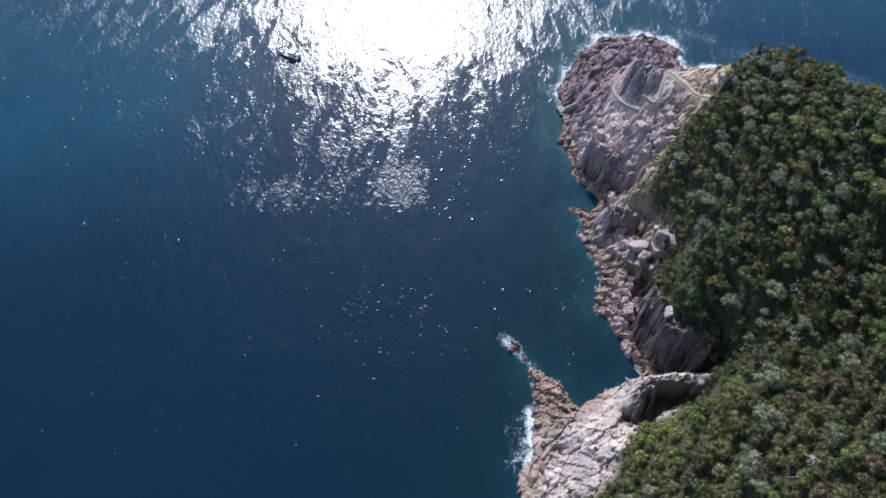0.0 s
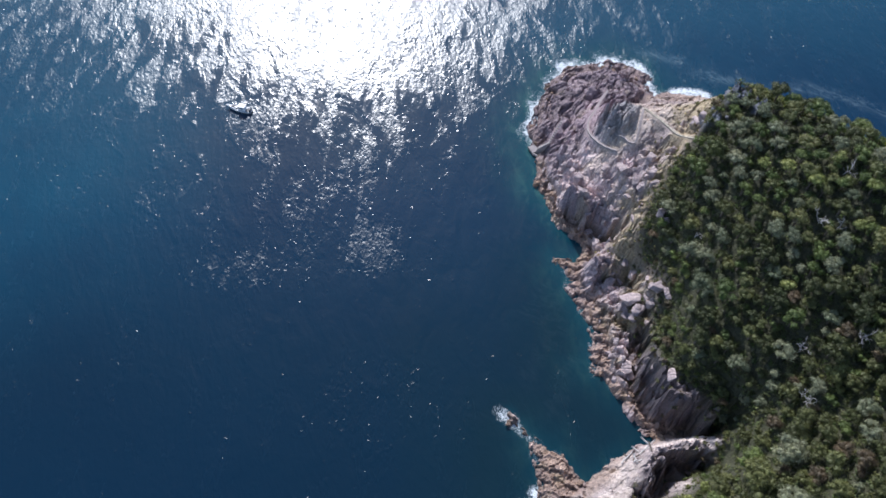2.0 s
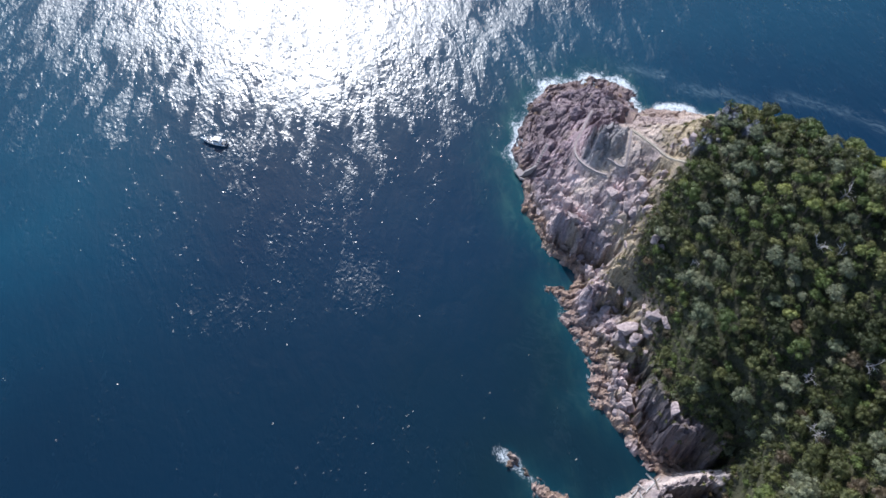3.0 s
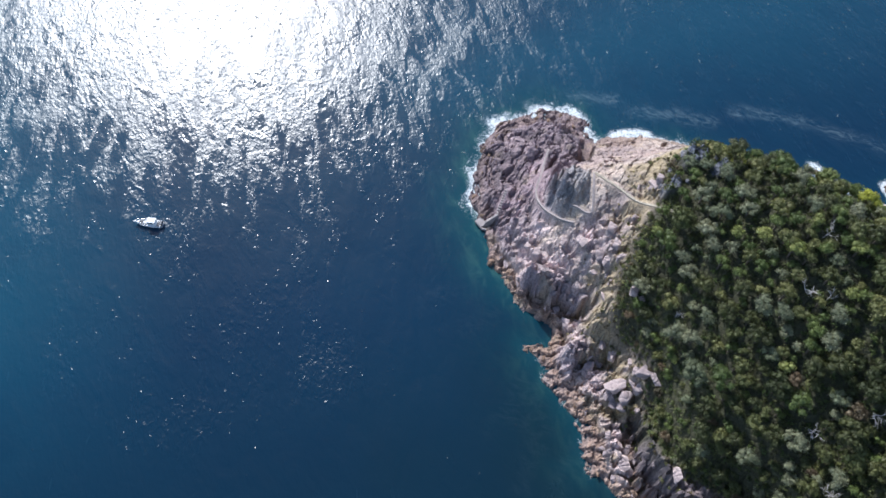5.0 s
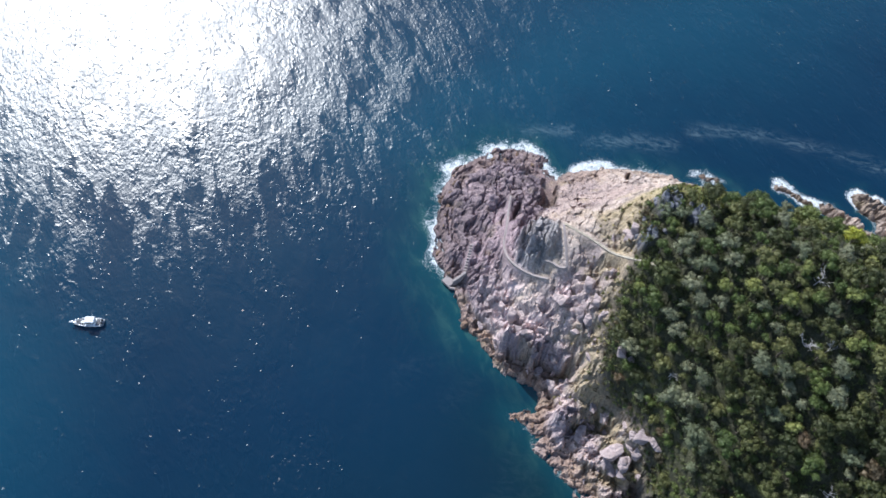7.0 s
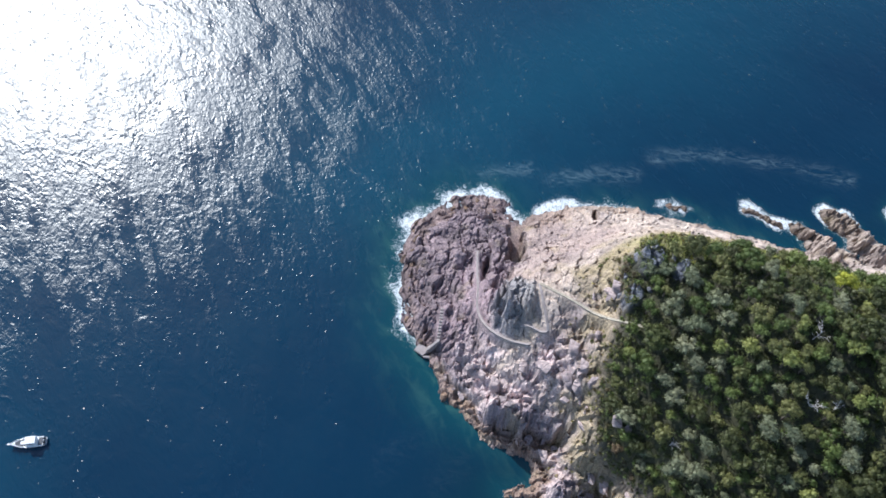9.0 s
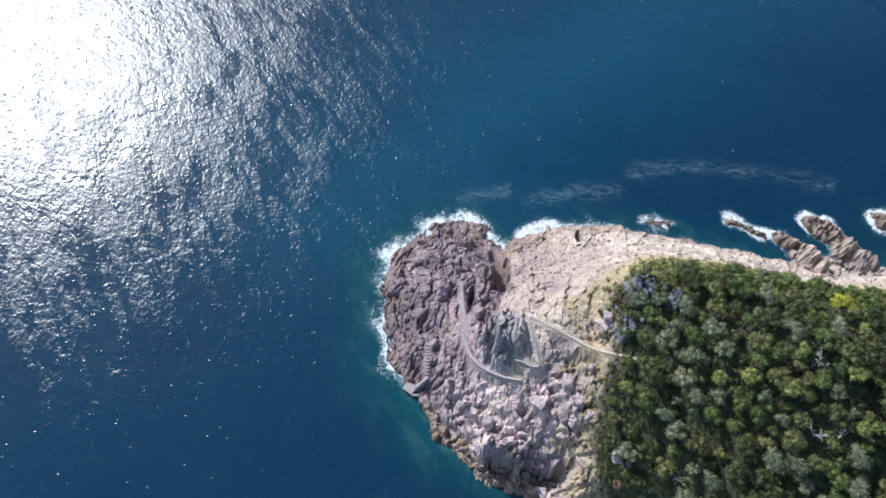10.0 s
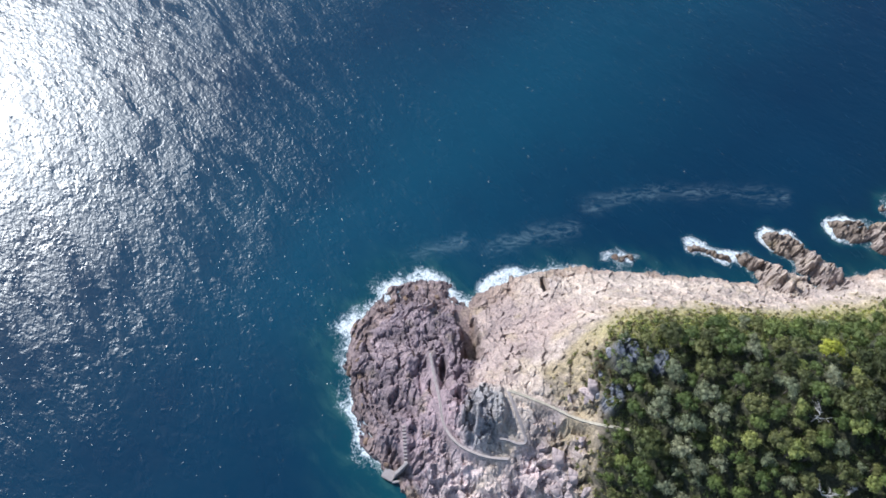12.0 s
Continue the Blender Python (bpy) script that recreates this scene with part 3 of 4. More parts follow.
    col = col * each(1 - 0.85 * bank) + tone(0.28, 0.265, 0.12) * each(0.85 * bank)
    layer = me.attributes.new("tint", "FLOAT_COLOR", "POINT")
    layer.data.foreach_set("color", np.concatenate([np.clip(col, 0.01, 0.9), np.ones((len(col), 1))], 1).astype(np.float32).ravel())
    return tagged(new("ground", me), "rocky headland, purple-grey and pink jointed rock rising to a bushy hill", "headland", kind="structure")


build_ground()


WIND = [(-32, 88, 6.5, 5, 1.7), (-9, 90.5, 5, 6.5, 1.9), (-8, 60, 11, 8, 0.7), (-44, 122, 8, 5, -0.6), (-14, 74, 26, 8, -0.45), (-20, 99, 12, 5, 0.1), (15, 88, 14, 22, -0.5), (95, 165, 40, 30, -0.4), (22, 112, 6, 12, -0.3)]


def build_water():
    far = np.geomspace(1, 4000, 26) - 1
    gx = np.concatenate([-60 - far[:0:-1], np.arange(-60, 0, 4.0), np.arange(0, 130, 0.6), np.arange(130, 150, 4.0), 150 + far])
    gy = np.concatenate([-20 - far[:0:-1], np.arange(-20, 20, 4.0), np.arange(20, 150, 0.6), 150 + far])
    x, y = (a.ravel() for a in np.meshgrid(gx, gy))
    near = (x > -5) & (x < 140) & (y > 10) & (y < 160)
    depth = np.full(x.shape, 12.0)
    depth[near] = -base_height(x[near], y[near])
    away = np.maximum(depth + 0.1, 0) / 0.55
    lump = fractal(x / 7, y / 7, 90, 4)
    shallow = np.exp(-away / (4.6 + 2.4 * lump)) * 0.75
    knob = np.clip((y - 90) / 12, 0, 1) * np.clip((62 - x) / 10, 0, 1)
    mild = np.clip((y - 55) / 15, 0, 1)
    shallow = shallow * (0.55 + 0.12 * mild + 0.33 * knob) + (0.11 + 0.10 * mild + 0.18 * knob) * np.exp(-away / 14)
    exposed = np.clip((y - 109) / 6, 0.0, 1) * np.clip((36 - (x - 24)) / 6, 0.4, 1) + np.clip((x - 60) / 6, 0, 1) * 0.25
    exposed = np.clip(exposed, 0.05, 1) + 0.5 * np.exp(-(((x - 12.5) / 3) ** 2 + ((y - 38) / 5) ** 2)) + 0.4 * np.exp(-(((x - 11) / 2) ** 2 + ((y - 54) / 2) ** 2))
    exposed = exposed + 0.75 * np.exp(-(((x - 64) / 3.5) ** 2 + ((y - 123) / 3.5) ** 2))
    exposed = exposed * (1 - 0.9 * np.exp(-(((x - 52) / 2.5) ** 2 + ((y - 121) / 4) ** 2)))
    for x0, y0 in ((94.5, 105.5), (96.5, 97.6), (104.2, 97.6), (108.4, 97.4), (111, 93.5), (117, 90), (120, 88.5), (81.5, 113)):
        exposed = exposed + 1.1 * np.exp(-(((x - x0) / 3) ** 2 + ((y - y0) / 3) ** 2))
    surge = np.clip(0.95 + 0.7 * fractal(x / 3, y / 3, 95, 4), 0.3, 1.6) * np.clip(0.85 + 1.3 * fractal(x / 8, y / 8, 99, 3), 0.3, 1.35)
    reach = 0.5 + (1.9 + 0.6 * knob * np.clip((x - 24) / 10, 0, 1) - 0.6 * np.clip((32 - x) / 6, 0, 1)) * np.clip(exposed, 0, 1.3) * surge
    foam = np.exp(-((away / reach) ** 2)) * (0.25 + 0.75 * np.clip(exposed, 0, 1)) * (0.55 + 0.5 * surge)
    for line, wide, more in (([(59.6, 124.6), (63, 123.8), (65.4, 122.6)], 1.2, 0.85), ([(14.0, 42.5), (14.3, 39), (14.4, 36.2), (13.2, 34.4)], 0.95, 1.0), ([(13.0, 37.5), (11.6, 35.6), (10.6, 33.8)], 1.3, 0.42), ([(12.0, 41), (10.4, 38.4)], 1.5, 0.25), ([(10.6, 55.6), (12.6, 53.4)], 1.0, 0.75), ([(12.8, 52.8), (14.2, 50.8)], 0.8, 0.3)):
        foam = foam + more * np.exp(-((line_distance(x, y, line) + 0.5 * lump) / wide) ** 2)
    foam[near] *= np.where(knob[near] > 0.2, np.clip((shore_distance(x[near], y[near]) + 5.5) / 2, 0, 1), 1)
    wisp = 0 * x
    for line in ([(87, 122.5), (95, 119.5), (101.4, 115.9), (105, 111), (110, 107), (116, 101)], [(55, 138.2), (59.4, 135.9), (64, 134)],
                 [(66, 129), (74, 126), (80, 121)], [(22, 100), (17, 97), (10, 96)], [(24.5, 80), (20, 77), (15, 71)], [(25, 72), (20, 67), (16, 62)], [(24, 76), (19, 72)], [(26, 66), (22, 61), (19, 55)], [(22, 92), (16, 90)]):
        wisp = wisp + np.exp(-((line_distance(x + 2.2 * lump, y + 2.6 * fractal(x / 9, y / 9, 97, 4), line) + 1.2 * lump) / 1.7) ** 2) * (1.0 if line[0][0] > 45 else 0.09)
    foam = foam + 0.05 * np.clip(wisp, 0, 1)
    me = mesh_of("water", np.stack([x, y, 0 * x], 1), grid_faces(len(gx), len(gy)), WATER, True)
    float_layer(me, "shallow", np.clip(shallow, 0, 1))
    # rippled patches and sheltered slicks
    wind = 0.62 + 1.0 * np.clip((y + 0.05 * x - 112) / 60, 0, 1)
    for x0, y0, wide, long, more in WIND:
        wind = wind + more * np.exp(-(((x - x0) / wide) ** 2 + ((y - y0) / long) ** 2))
    float_layer(me, "wind", wind)
    silt_and_glow = 0.7 * np.clip((y - 0.1 * x - 100) / 50, 0, 1) * np.clip((x + 5) / 40, 0.25, 1) * np.clip((200 - y) / 50, 0.3, 1) + 0.22 * np.clip((y - 35) / 50, 0, 1)
    # far west, the sky's glow on the sea is put into the water colour
    float_layer(me, "silt_and_glow", np.clip(silt_and_glow + 0.9 * np.clip((-30 - x) / 45, 0, 1) * np.clip((y - 65) / 50, 0, 1), 0, 1))
    float_layer(me, "lee", np.clip(1.1 * np.exp(-away / 20) * np.clip((100 - y) / 30, 0, 1) + 0.25 * np.clip((90 - y) / 60, 0, 1) * np.exp(-((x - 10) / 40) ** 2), 0, 0.9))
    float_layer(me, "wisp", np.clip(wisp, 0, 1))
    float_layer(me, "foam", np.clip(foam, 0, 1))
    return tagged(new("water", me), "deep blue sea with sun glitter and white foam round the rocks", "sea", kind="structure")


build_water()


# ---- bush ----
def sphere_points(rng, n):
    v = rng.normal(size=(n, 3))
    return v / np.linalg.norm(v, axis=1, keepdims=True)


def ico():
    bm = bmesh.new()
    bmesh.ops.create_icosphere(bm, subdivisions=1, radius=1)
    v = np.array([p.co[:] for p in bm.verts])
    f = np.array([[p.index for p in q.verts] for q in bm.faces])
    bm.free()
    return v, f


ICO = ico()


def tufts(rng, centres, outward, size):
    """Three narrow leaf sprays at each centre, fanning outward."""
    n = len(centres)
    verts, faces = [], []
    for k in range(3):
        side = np.cross(outward, sphere_points(rng, n))
        side /= np.linalg.norm(side, axis=1, keepdims=True) + 1e-6
        tip = np.cross(side, outward) * rng.uniform(0.4, 1.0, (n, 1)) + outward * rng.uniform(0.1, 0.65, (n, 1)) + sphere_points(rng, n) * 0.3
        s = size * rng.uniform(0.6, 1.3, (n, 1))
        root = centres - outward * 0.15 * s
        verts.append(np.stack([root - side * s * 0.34, root + side * s * 0.34, root + tip * s], 1))
    v = np.stack(verts, 1).reshape(-1, 3)
    # the three sprays share their root edge's first corner, so that a tuft is one island
    f = np.arange(n * 9).reshape(n, 3, 3)
    f[:, 1, 0] = f[:, 0, 0]
    f[:, 2, 0] = f[:, 0, 0]
    return v, f.reshape(-1, 3)


def crown_arrays(rng, radius, height, lobes, per_lobe, size, dome=0.5):
    """An uneven domed crown of many lobes, each a dark core under many leaf sprays."""
    vs, fs, at = [], [], 0
    lean, squash = rng.uniform(0, 2 * math.pi), rng.uniform(0.72, 1.0)
    for k in range(lobes):
        a, r = rng.uniform(0, 2 * math.pi), radius * 0.72 * math.sqrt((k + rng.uniform(0.1, 0.9)) / lobes)
        lobe = radius * rng.uniform(0.9, 1.35) / math.sqrt(lobes)
        px, py = r * math.cos(a), r * math.sin(a) * squash
        c = np.array([px * math.cos(lean) - py * math.sin(lean), px * math.sin(lean) + py * math.cos(lean),
                      height - lobe * 0.7 - dome * r * r / radius - abs(rng.normal()) * 0.10 * radius])
        stretch = np.array([1, 1, rng.uniform(0.6, 0.9)]) * lobe
        core = ICO[0] * (0.72 + 0.07 * rng.normal(size=(len(ICO[0]), 1))) * stretch + c
        vs.append(core)
        fs.append(ICO[1] + at)
        at += len(core)
        d = sphere_points(rng, per_lobe)
        d = d[d[:, 2] > -0.35]
        v, f = tufts(rng, c + d * stretch * rng.uniform(0.76, 1.12, (len(d), 1)), d, size)
        vs.append(v)
        fs.append(f + at)
        at += len(v)
    return np.concatenate(vs), np.concatenate(fs)


def stem_arrays(points, radii, sides=6):
    """A tapered stem through the points."""
    vs, fs = [], []
    for p, r in zip(points, radii):
        for k in range(sides):
            a = 2 * math.pi * k / sides
            vs.append((p[0] + r * math.cos(a), p[1] + r * math.sin(a), p[2]))
    for j in range(len(points) - 1):
        for k in range(sides):
            a, b = j * sides + k, j * sides + (k + 1) % sides
            fs += [(a, b, b + sides), (a, b + sides, a + sides)]
    return np.array(vs), np.array(fs)


def joined(arrays):
    vs, fs, at = [], [], 0
    for v, f in arrays:
        vs.append(v)
        fs.append(f + at)
        at += len(v)
    return np.concatenate(vs), np.concatenate(fs)


def trunk_arrays(rng, height, radius):
    lean = rng.uniform(-0.25, 0.25, 2)
    top = np.array([*lean, height * 0.72])
    arrays = [stem_arrays([(0, 0, -0.4), (lean[0] * 0.3, lean[1] * 0.3, height * 0.35), top], (0.15, 0.11, 0.06))]
    for k in range(4):
        a = 2 * math.pi * (k + rng.uniform(0, 0.6)) / 4
        out = np.array([math.cos(a) * radius * 0.55, math.sin(a) * radius * 0.55, height * 0.78])
        mid = np.array([lean[0] * 0.3, lean[1] * 0.3, height * 0.35])
        arrays.append(stem_arrays([mid, (mid + out) / 2 + (0, 0, 0.1), out], (0.08, 0.06, 0.03), 5))
    return joined(arrays)


TREE_KINDS = {
    "dark": "dark green coastal tree with a dense leafy crown on the hillside",
    "olive": "olive green coastal tree with a clumped crown on the hillside",
    "green": "fresh green coastal tree with a rounded crown among the bush",
    "grey": "silvery grey-green tree with a pale domed crown among the bush",
    "lime": "lime green young tree standing out among darker bush",
    "brown": "brownish dry-leaved shrub tree at the edge of the bush",
    "yellow": "bright yellow-green shrub standing out at the edge of the bush",
}
SHARE = (("dark", 0.42), ("olive", 0.25), ("green", 0.13), ("grey", 0.13), ("lime", 0.025), ("brown", 0.05))


# crown radius, height, lobes, sprays on a lobe: shrubs, middling trees, broad old trees
TREE_SIZES = [(0.85, 1.5, 5, 64), (1.05, 2.0, 6, 68), (1.45, 2.7, 10, 78), (1.8, 3.2, 13, 80), (2.5, 3.9, 22, 84)]


def tree_meshes():
    made = {}
    for k, kind in enumerate(TREE_KINDS):
        made[kind] = []
        for j, (radius, height, lobes, sprays) in enumerate(TREE_SIZES):
            rng = np.random.default_rng(100 + 10 * k + j)
            crown = crown_arrays(rng, radius, height, lobes, sprays, 0.15 + 0.03 * radius, 0.62 if kind == "grey" else rng.uniform(0.35, 0.6))
            trunk = trunk_arrays(rng, height, radius)
            made[kind].append((crown, trunk, mesh_of("crown", *crown, LEAVES[kind], False), mesh_of("trunk", *trunk, BARK, True)))
    return made


TREE_MESHES = tree_meshes()


def plant_tree(kind, variant, x, y, z, scale, turn):
    crown, trunk, crown_mesh, trunk_mesh = TREE_MESHES[kind][variant]
    tree = new("tree")
    tree.empty_display_size = 0.3
    tree.matrix_basis = pose(x, y, z, 0, 0, turn) @ Matrix.Diagonal((scale, scale, scale, 1))
    for name, me in (("trunk", trunk_mesh), ("crown", crown_mesh)):
        new(name, me).parent = tree
    return tagged(tree, TREE_KINDS[kind], "tree", "trees of the headland bush")


def scatter(rng, x0, x1, y0, y1, gap, tries):
    kept, cells = [], {}
    for px, py in rng.uniform((x0, y0), (x1, y1), (tries, 2)):
        c = (int(px // gap), int(py // gap))
        if all(math.hypot(px - q[0], py - q[1]) >= gap for i in (-1, 0, 1) for j in (-1, 0, 1) for q in cells.get((c[0] + i, c[1] + j), ())):
            cells.setdefault(c, []).append((px, py))
            kept.append((px, py))
    return np.array(kept)


# trees and shrubs that stand out: kind, x, y, size
MARKED = [("grey", 50, 80.8, 1.0), ("grey", 52.5, 84, 1.1), ("lime", 53.0, 80.6, 0.8), ("grey", 46.0, 72.2, 1.0), ("grey", 46.5, 81.6, 1.0), ("grey", 39.5, 56.4, 0.75),
          ("grey", 44.8, 49.4, 0.7), ("yellow", 70.4, 78.2, 1.15), ("grey", 58.3, 64.6, 1.1), ("grey", 50.2, 63.8, 0.9), ("lime", 29.5, 36.2, 0.75), ("lime", 27.6, 31.4, 0.8), ("lime", 31.8, 35.4, 0.7), ("green", 25.2, 27.6, 0.8), ("lime", 29.6, 33.6, 0.7), ("lime", 33.0, 36.6, 0.7), ("lime", 35.6, 38.2, 0.6), ("lime", 32.4, 34.0, 0.75), ("lime", 29.4, 30.2, 0.7),
          ("grey", 56.5, 62, 1.15), ("grey", 54.6, 42.6, 1.1), ("grey", 63.8, 84.6, 1.0), ("grey", 55.6, 89.5, 1.1), ("grey", 62, 79, 1.0), ("grey", 47, 29, 1.2), ("grey", 51, 27, 1.2), ("lime", 55.4, 78.4, 0.9)]
SNAGS = [(57.8, 52.5, 3.4), (51.0, 54.3, 2.6), (41.8, 25.2, 3.0), (44.6, 27.4, 2.6), (49.6, 46.0, 3.2), (61.5, 75.0, 3.0), (57.0, 69.0, 2.6), (58.6, 67.2, 2.4), (43.4, 75.0, 2.2)]


def plant_bush():
    """Broad trees first, then middling ones and shrubs in the room between them."""
    rng = np.random.default_rng(7)
    taken = {}

    def free(px, py, r):
        cx, cy = int(px // 4), int(py // 4)
        return all(math.hypot(px - qx, py - qy) > 0.56 * (r + qr) for i in (-1, 0, 1) for j in (-1, 0, 1) for qx, qy, qr in taken.get((cx + i, cy + j), ()))

    def take(px, py, r):
        taken.setdefault((int(px // 4), int(py // 4)), []).append((px, py, r))

    chosen = []
    for kind, mx, my, size in MARKED:
        j = 3 if size > 0.9 else 2
        chosen.append((kind, j, mx, my, size * 1.55 / TREE_SIZES[j][0]))
        take(mx, my, (2.6 if kind == "yellow" else 1.55) * size)
    for mx, my, _ in SNAGS:
        take(mx, my, 0.9)
    named = len(chosen)
    for bx, by, br in ((54.2, 95.3, 1.6), (49.8, 92.9, 1.2), (55.9, 91.4, 1.1)):
        take(bx, by, br * 1.3)
    names, weights = [s[0] for s in SHARE], np.array([s[1] for s in SHARE])
    for sizes, gap, tries, share in (((4,), 4.4, 6000, 0.55), ((3, 2), 2.0, 30000, 0.8), ((2, 1, 1, 0), 1.1, 90000, 0.95)):
        spots = scatter(rng, 18, 106, 16, 100, gap, tries)
        edge = line_distance(spots[:, 0], spots[:, 1], BUSH + BUSH[:1])
        ok = inside_ring(spots[:, 0], spots[:, 1], BUSH) & (edge > np.where((spots[:, 0] > 56) & (spots[:, 1] > 60), 2.8, 0.4) + 0.5 * (gap - 1.1))
        ok &= line_distance(spots[:, 0], spots[:, 1], UPPER_PATH[1:]) > 1.2 + 0.3 * gap
        ok &= (spots[:, 0] < 62 + 0.6 * (spots[:, 1] - 24)) & (rng.random(len(spots)) < share)
        for (px, py), e in zip(spots[ok], edge[ok]):
            j = int(rng.choice(sizes))
            scale = rng.uniform(0.72, 1.25) * (0.62 + 0.38 * min(e / 3, 1))
            r = TREE_SIZES[j][0] * scale
            if not free(px, py, r):
                continue
            take(px, py, r)
            drift = smooth_noise(np.array([px / 6]), np.array([py / 6]), 33)[0]
            w = weights * np.exp(np.array([1.1, 0.3, -0.2, -1.3, -0.8, 0]) * drift)
            if py > 60:
                w = w * np.array([0.75, 1.0, 2.4, 0.85, 1.8, 0.15])
            if py < 46:
                w = w * np.array([1.5, 1.2, 0.6, 0.5, 0.5, 2.6])
            if px > 55 and py > 60 and e < 9:
                w = w * np.array([0.35, 1.6, 1.5, 0.7, 3.0, 0.3])
            if j == 4:
                w = w * np.array([0.8, 1.6, 1.0, 0.5, 0.2, 0.3])
            kind = "brown" if e < 1.4 and rng.random() < 0.3 else names[rng.choice(len(names), p=w / w.sum())]
            if math.hypot((px - 30.8) / 5.0, (py - 34.6) / 3.8) < 1 and rng.random() < 0.8:
                kind = "lime"
            chosen.append((kind, j, px, py, scale))
    near = sorted(range(named, len(chosen)), key=lambda i: math.hypot(chosen[i][2] - 46, chosen[i][3] - 76) - 4 * TREE_SIZES[chosen[i][1]][0])
    single = set(range(named)) | set(near[:300 - named])
    far = {}
    heights = ground_height(np.array([c[2] for c in chosen]), np.array([c[3] for c in chosen]))[0]
    for i, (kind, j, px, py, scale) in enumerate(chosen):
        turn, pz = rng.uniform(0, 360), heights[i] - 0.1
        if i in single:
            plant_tree(kind, j, px, py, pz, scale, turn)
        else:
            c, s = math.cos(radians(turn)) * scale, math.sin(radians(turn)) * scale
            v, f = joined(TREE_MESHES[kind][j][:2])
            far.setdefault(kind, []).append((v @ np.array([[c, s, 0], [-s, c, 0], [0, 0, scale]]) + (px, py, pz), f))
    # the rest of the hill, beyond what is seen near by
    rng = np.random.default_rng(8)
    simple = [crown_arrays(rng, 1.9, 2.9, 4, 26, 0.5) for _ in range(4)]
    rest = scatter(rng, 14, 150, -38, 90, 2.3, 16000)
    ok = inside_ring(rest[:, 0], rest[:, 1], BUSH) & (line_distance(rest[:, 0], rest[:, 1], BUSH + BUSH[:1]) > 1.2)
    ok &= (rest[:, 0] > 62.5 + 0.6 * (rest[:, 1] - 24)) | (rest[:, 1] < 16) | (rest[:, 0] > 104)
    rest = rest[ok]
    for (px, py), pz in zip(rest, ground_height(rest[:, 0], rest[:, 1])[0]):
        v, f = simple[int(rng.integers(4))]
        far.setdefault(("dark", "olive", "olive", "green")[int(rng.integers(4))], []).append((v * rng.uniform(0.8, 1.3) + (px, py, pz - 0.2), f))
    for kind, arrays in far.items():
        tagged(new("far_bush", mesh_of("far_bush", *joined(arrays), LEAVES[kind])), "dense " + kind + " coastal bush covering the hill", "bush", kind="stuff")


plant_bush()


def plant_scrub(name, label, kind, seed, gap, low, high, size, leaves, spot_filter):
    """Low plants that nobody could count, as one mesh."""
    rng = np.random.default_rng(seed)
    spots = scatter(rng, 14, 110, 20, 101, gap, int(30000 / gap))
    spots = spots[spot_filter(spots[:, 0], spots[:, 1], rng)]
    heights = ground_height(spots[:, 0], spots[:, 1])[0]
    arrays = []
    for (px, py), pz in zip(spots, heights):
        r = rng.uniform(low, high)
        d = sphere_points(rng, leaves)
        d[:, 2] = np.abs(d[:, 2])
        v, f = tufts(rng, d * np.array([r, r, r * 0.75]) * rng.uniform(0.5, 1, (leaves, 1)), d, size)
        arrays.append((v + (px, py, pz - 0.05), f))
    tagged(new(name, mesh_of(name, *joined(arrays), LEAVES[kind])), label, "scrub", kind="stuff")


def in_bush(x, y, rng):
    return inside_ring(x, y, BUSH) & (x < np.minimum(80, 62 + 0.6 * (y - 24)))


def bush_edge(reach, share, south=76):
    def chosen(x, y, rng):
        d = line_distance(x, y, BUSH + BUSH[:1])
        inside = inside_ring(x, y, BUSH)
        ok = np.where(inside, d < 1.5, d < reach * rng.uniform(0, 1, len(x)) ** 1.5) & (y > south) & (rng.random(len(x)) < share)
        for line in PATHS:
            ok &= line_distance(x, y, line) > 0.9
        return ok & (base_height(x, y) > 3)
    return chosen


plant_scrub("undergrowth", "dark low undergrowth between the trees", "dark", 21, 0.95, 0.45, 0.9, 0.30, 28, in_bush)
plant_scrub("ferns", "fresh green low growth filling the gaps between trees", "green", 27, 1.25, 0.4, 0.8, 0.28, 28, in_bush)
plant_scrub("underbrush", "olive low brush covering the southern slope", "olive", 26, 1.0, 0.4, 0.8, 0.34, 26, lambda x, y, rng: in_bush(x, y, rng) & (y < 50))
plant_scrub("grass", "dry straw-coloured grass tufts on the rocky slope", "straw", 22, 0.62, 0.12, 0.32, 0.26, 12, bush_edge(8, 0.8))
plant_scrub("scrub", "low olive scrub at the edge of the bush", "olive", 23, 0.9, 0.3, 0.6, 0.32, 22, bush_edge(4.0, 0.75, 24))
plant_scrub("dry_scrub", "brown dry scrub at the edge of the cliff", "brown", 24, 0.95, 0.3, 0.6, 0.32, 22, bush_edge(4.0, 0.7, 24))
plant_scrub("bank_scrub", "bright olive green low scrub along the northern bank", "lime", 28, 0.85, 0.4, 0.85, 0.26, 34,
            lambda x, y, rng: inside_ring(x, y, BUSH) & (line_distance(x, y, BUSH[:9]) < 7.0 * rng.uniform(0.1, 1, len(x))) & (x > 55))
plant_scrub("slope_scrub", "dull green scrub clothing the steep edge of the bush", "olive", 29, 0.62, 0.3, 0.6, 0.26, 22,
            lambda x, y, rng: inside_ring(x, y, BUSH) & (y > 43) & (line_distance(x, y, BUSH[9:]) < 6.0 * rng.uniform(0.1, 1, len(x)) ** 0.5) & (x < 50))
plant_scrub("lime_scrub", "bright yellow-green scrub above the southern slabs", "lime", 30, 0.7, 0.45, 0.9, 0.26, 34,
            lambda x, y, rng: inside_ring(x, y, BUSH) & (np.hypot((x - 30.5) / 4.6, (y - 35.0) / 3.2) < rng.uniform(0.5, 1.1, len(x))))
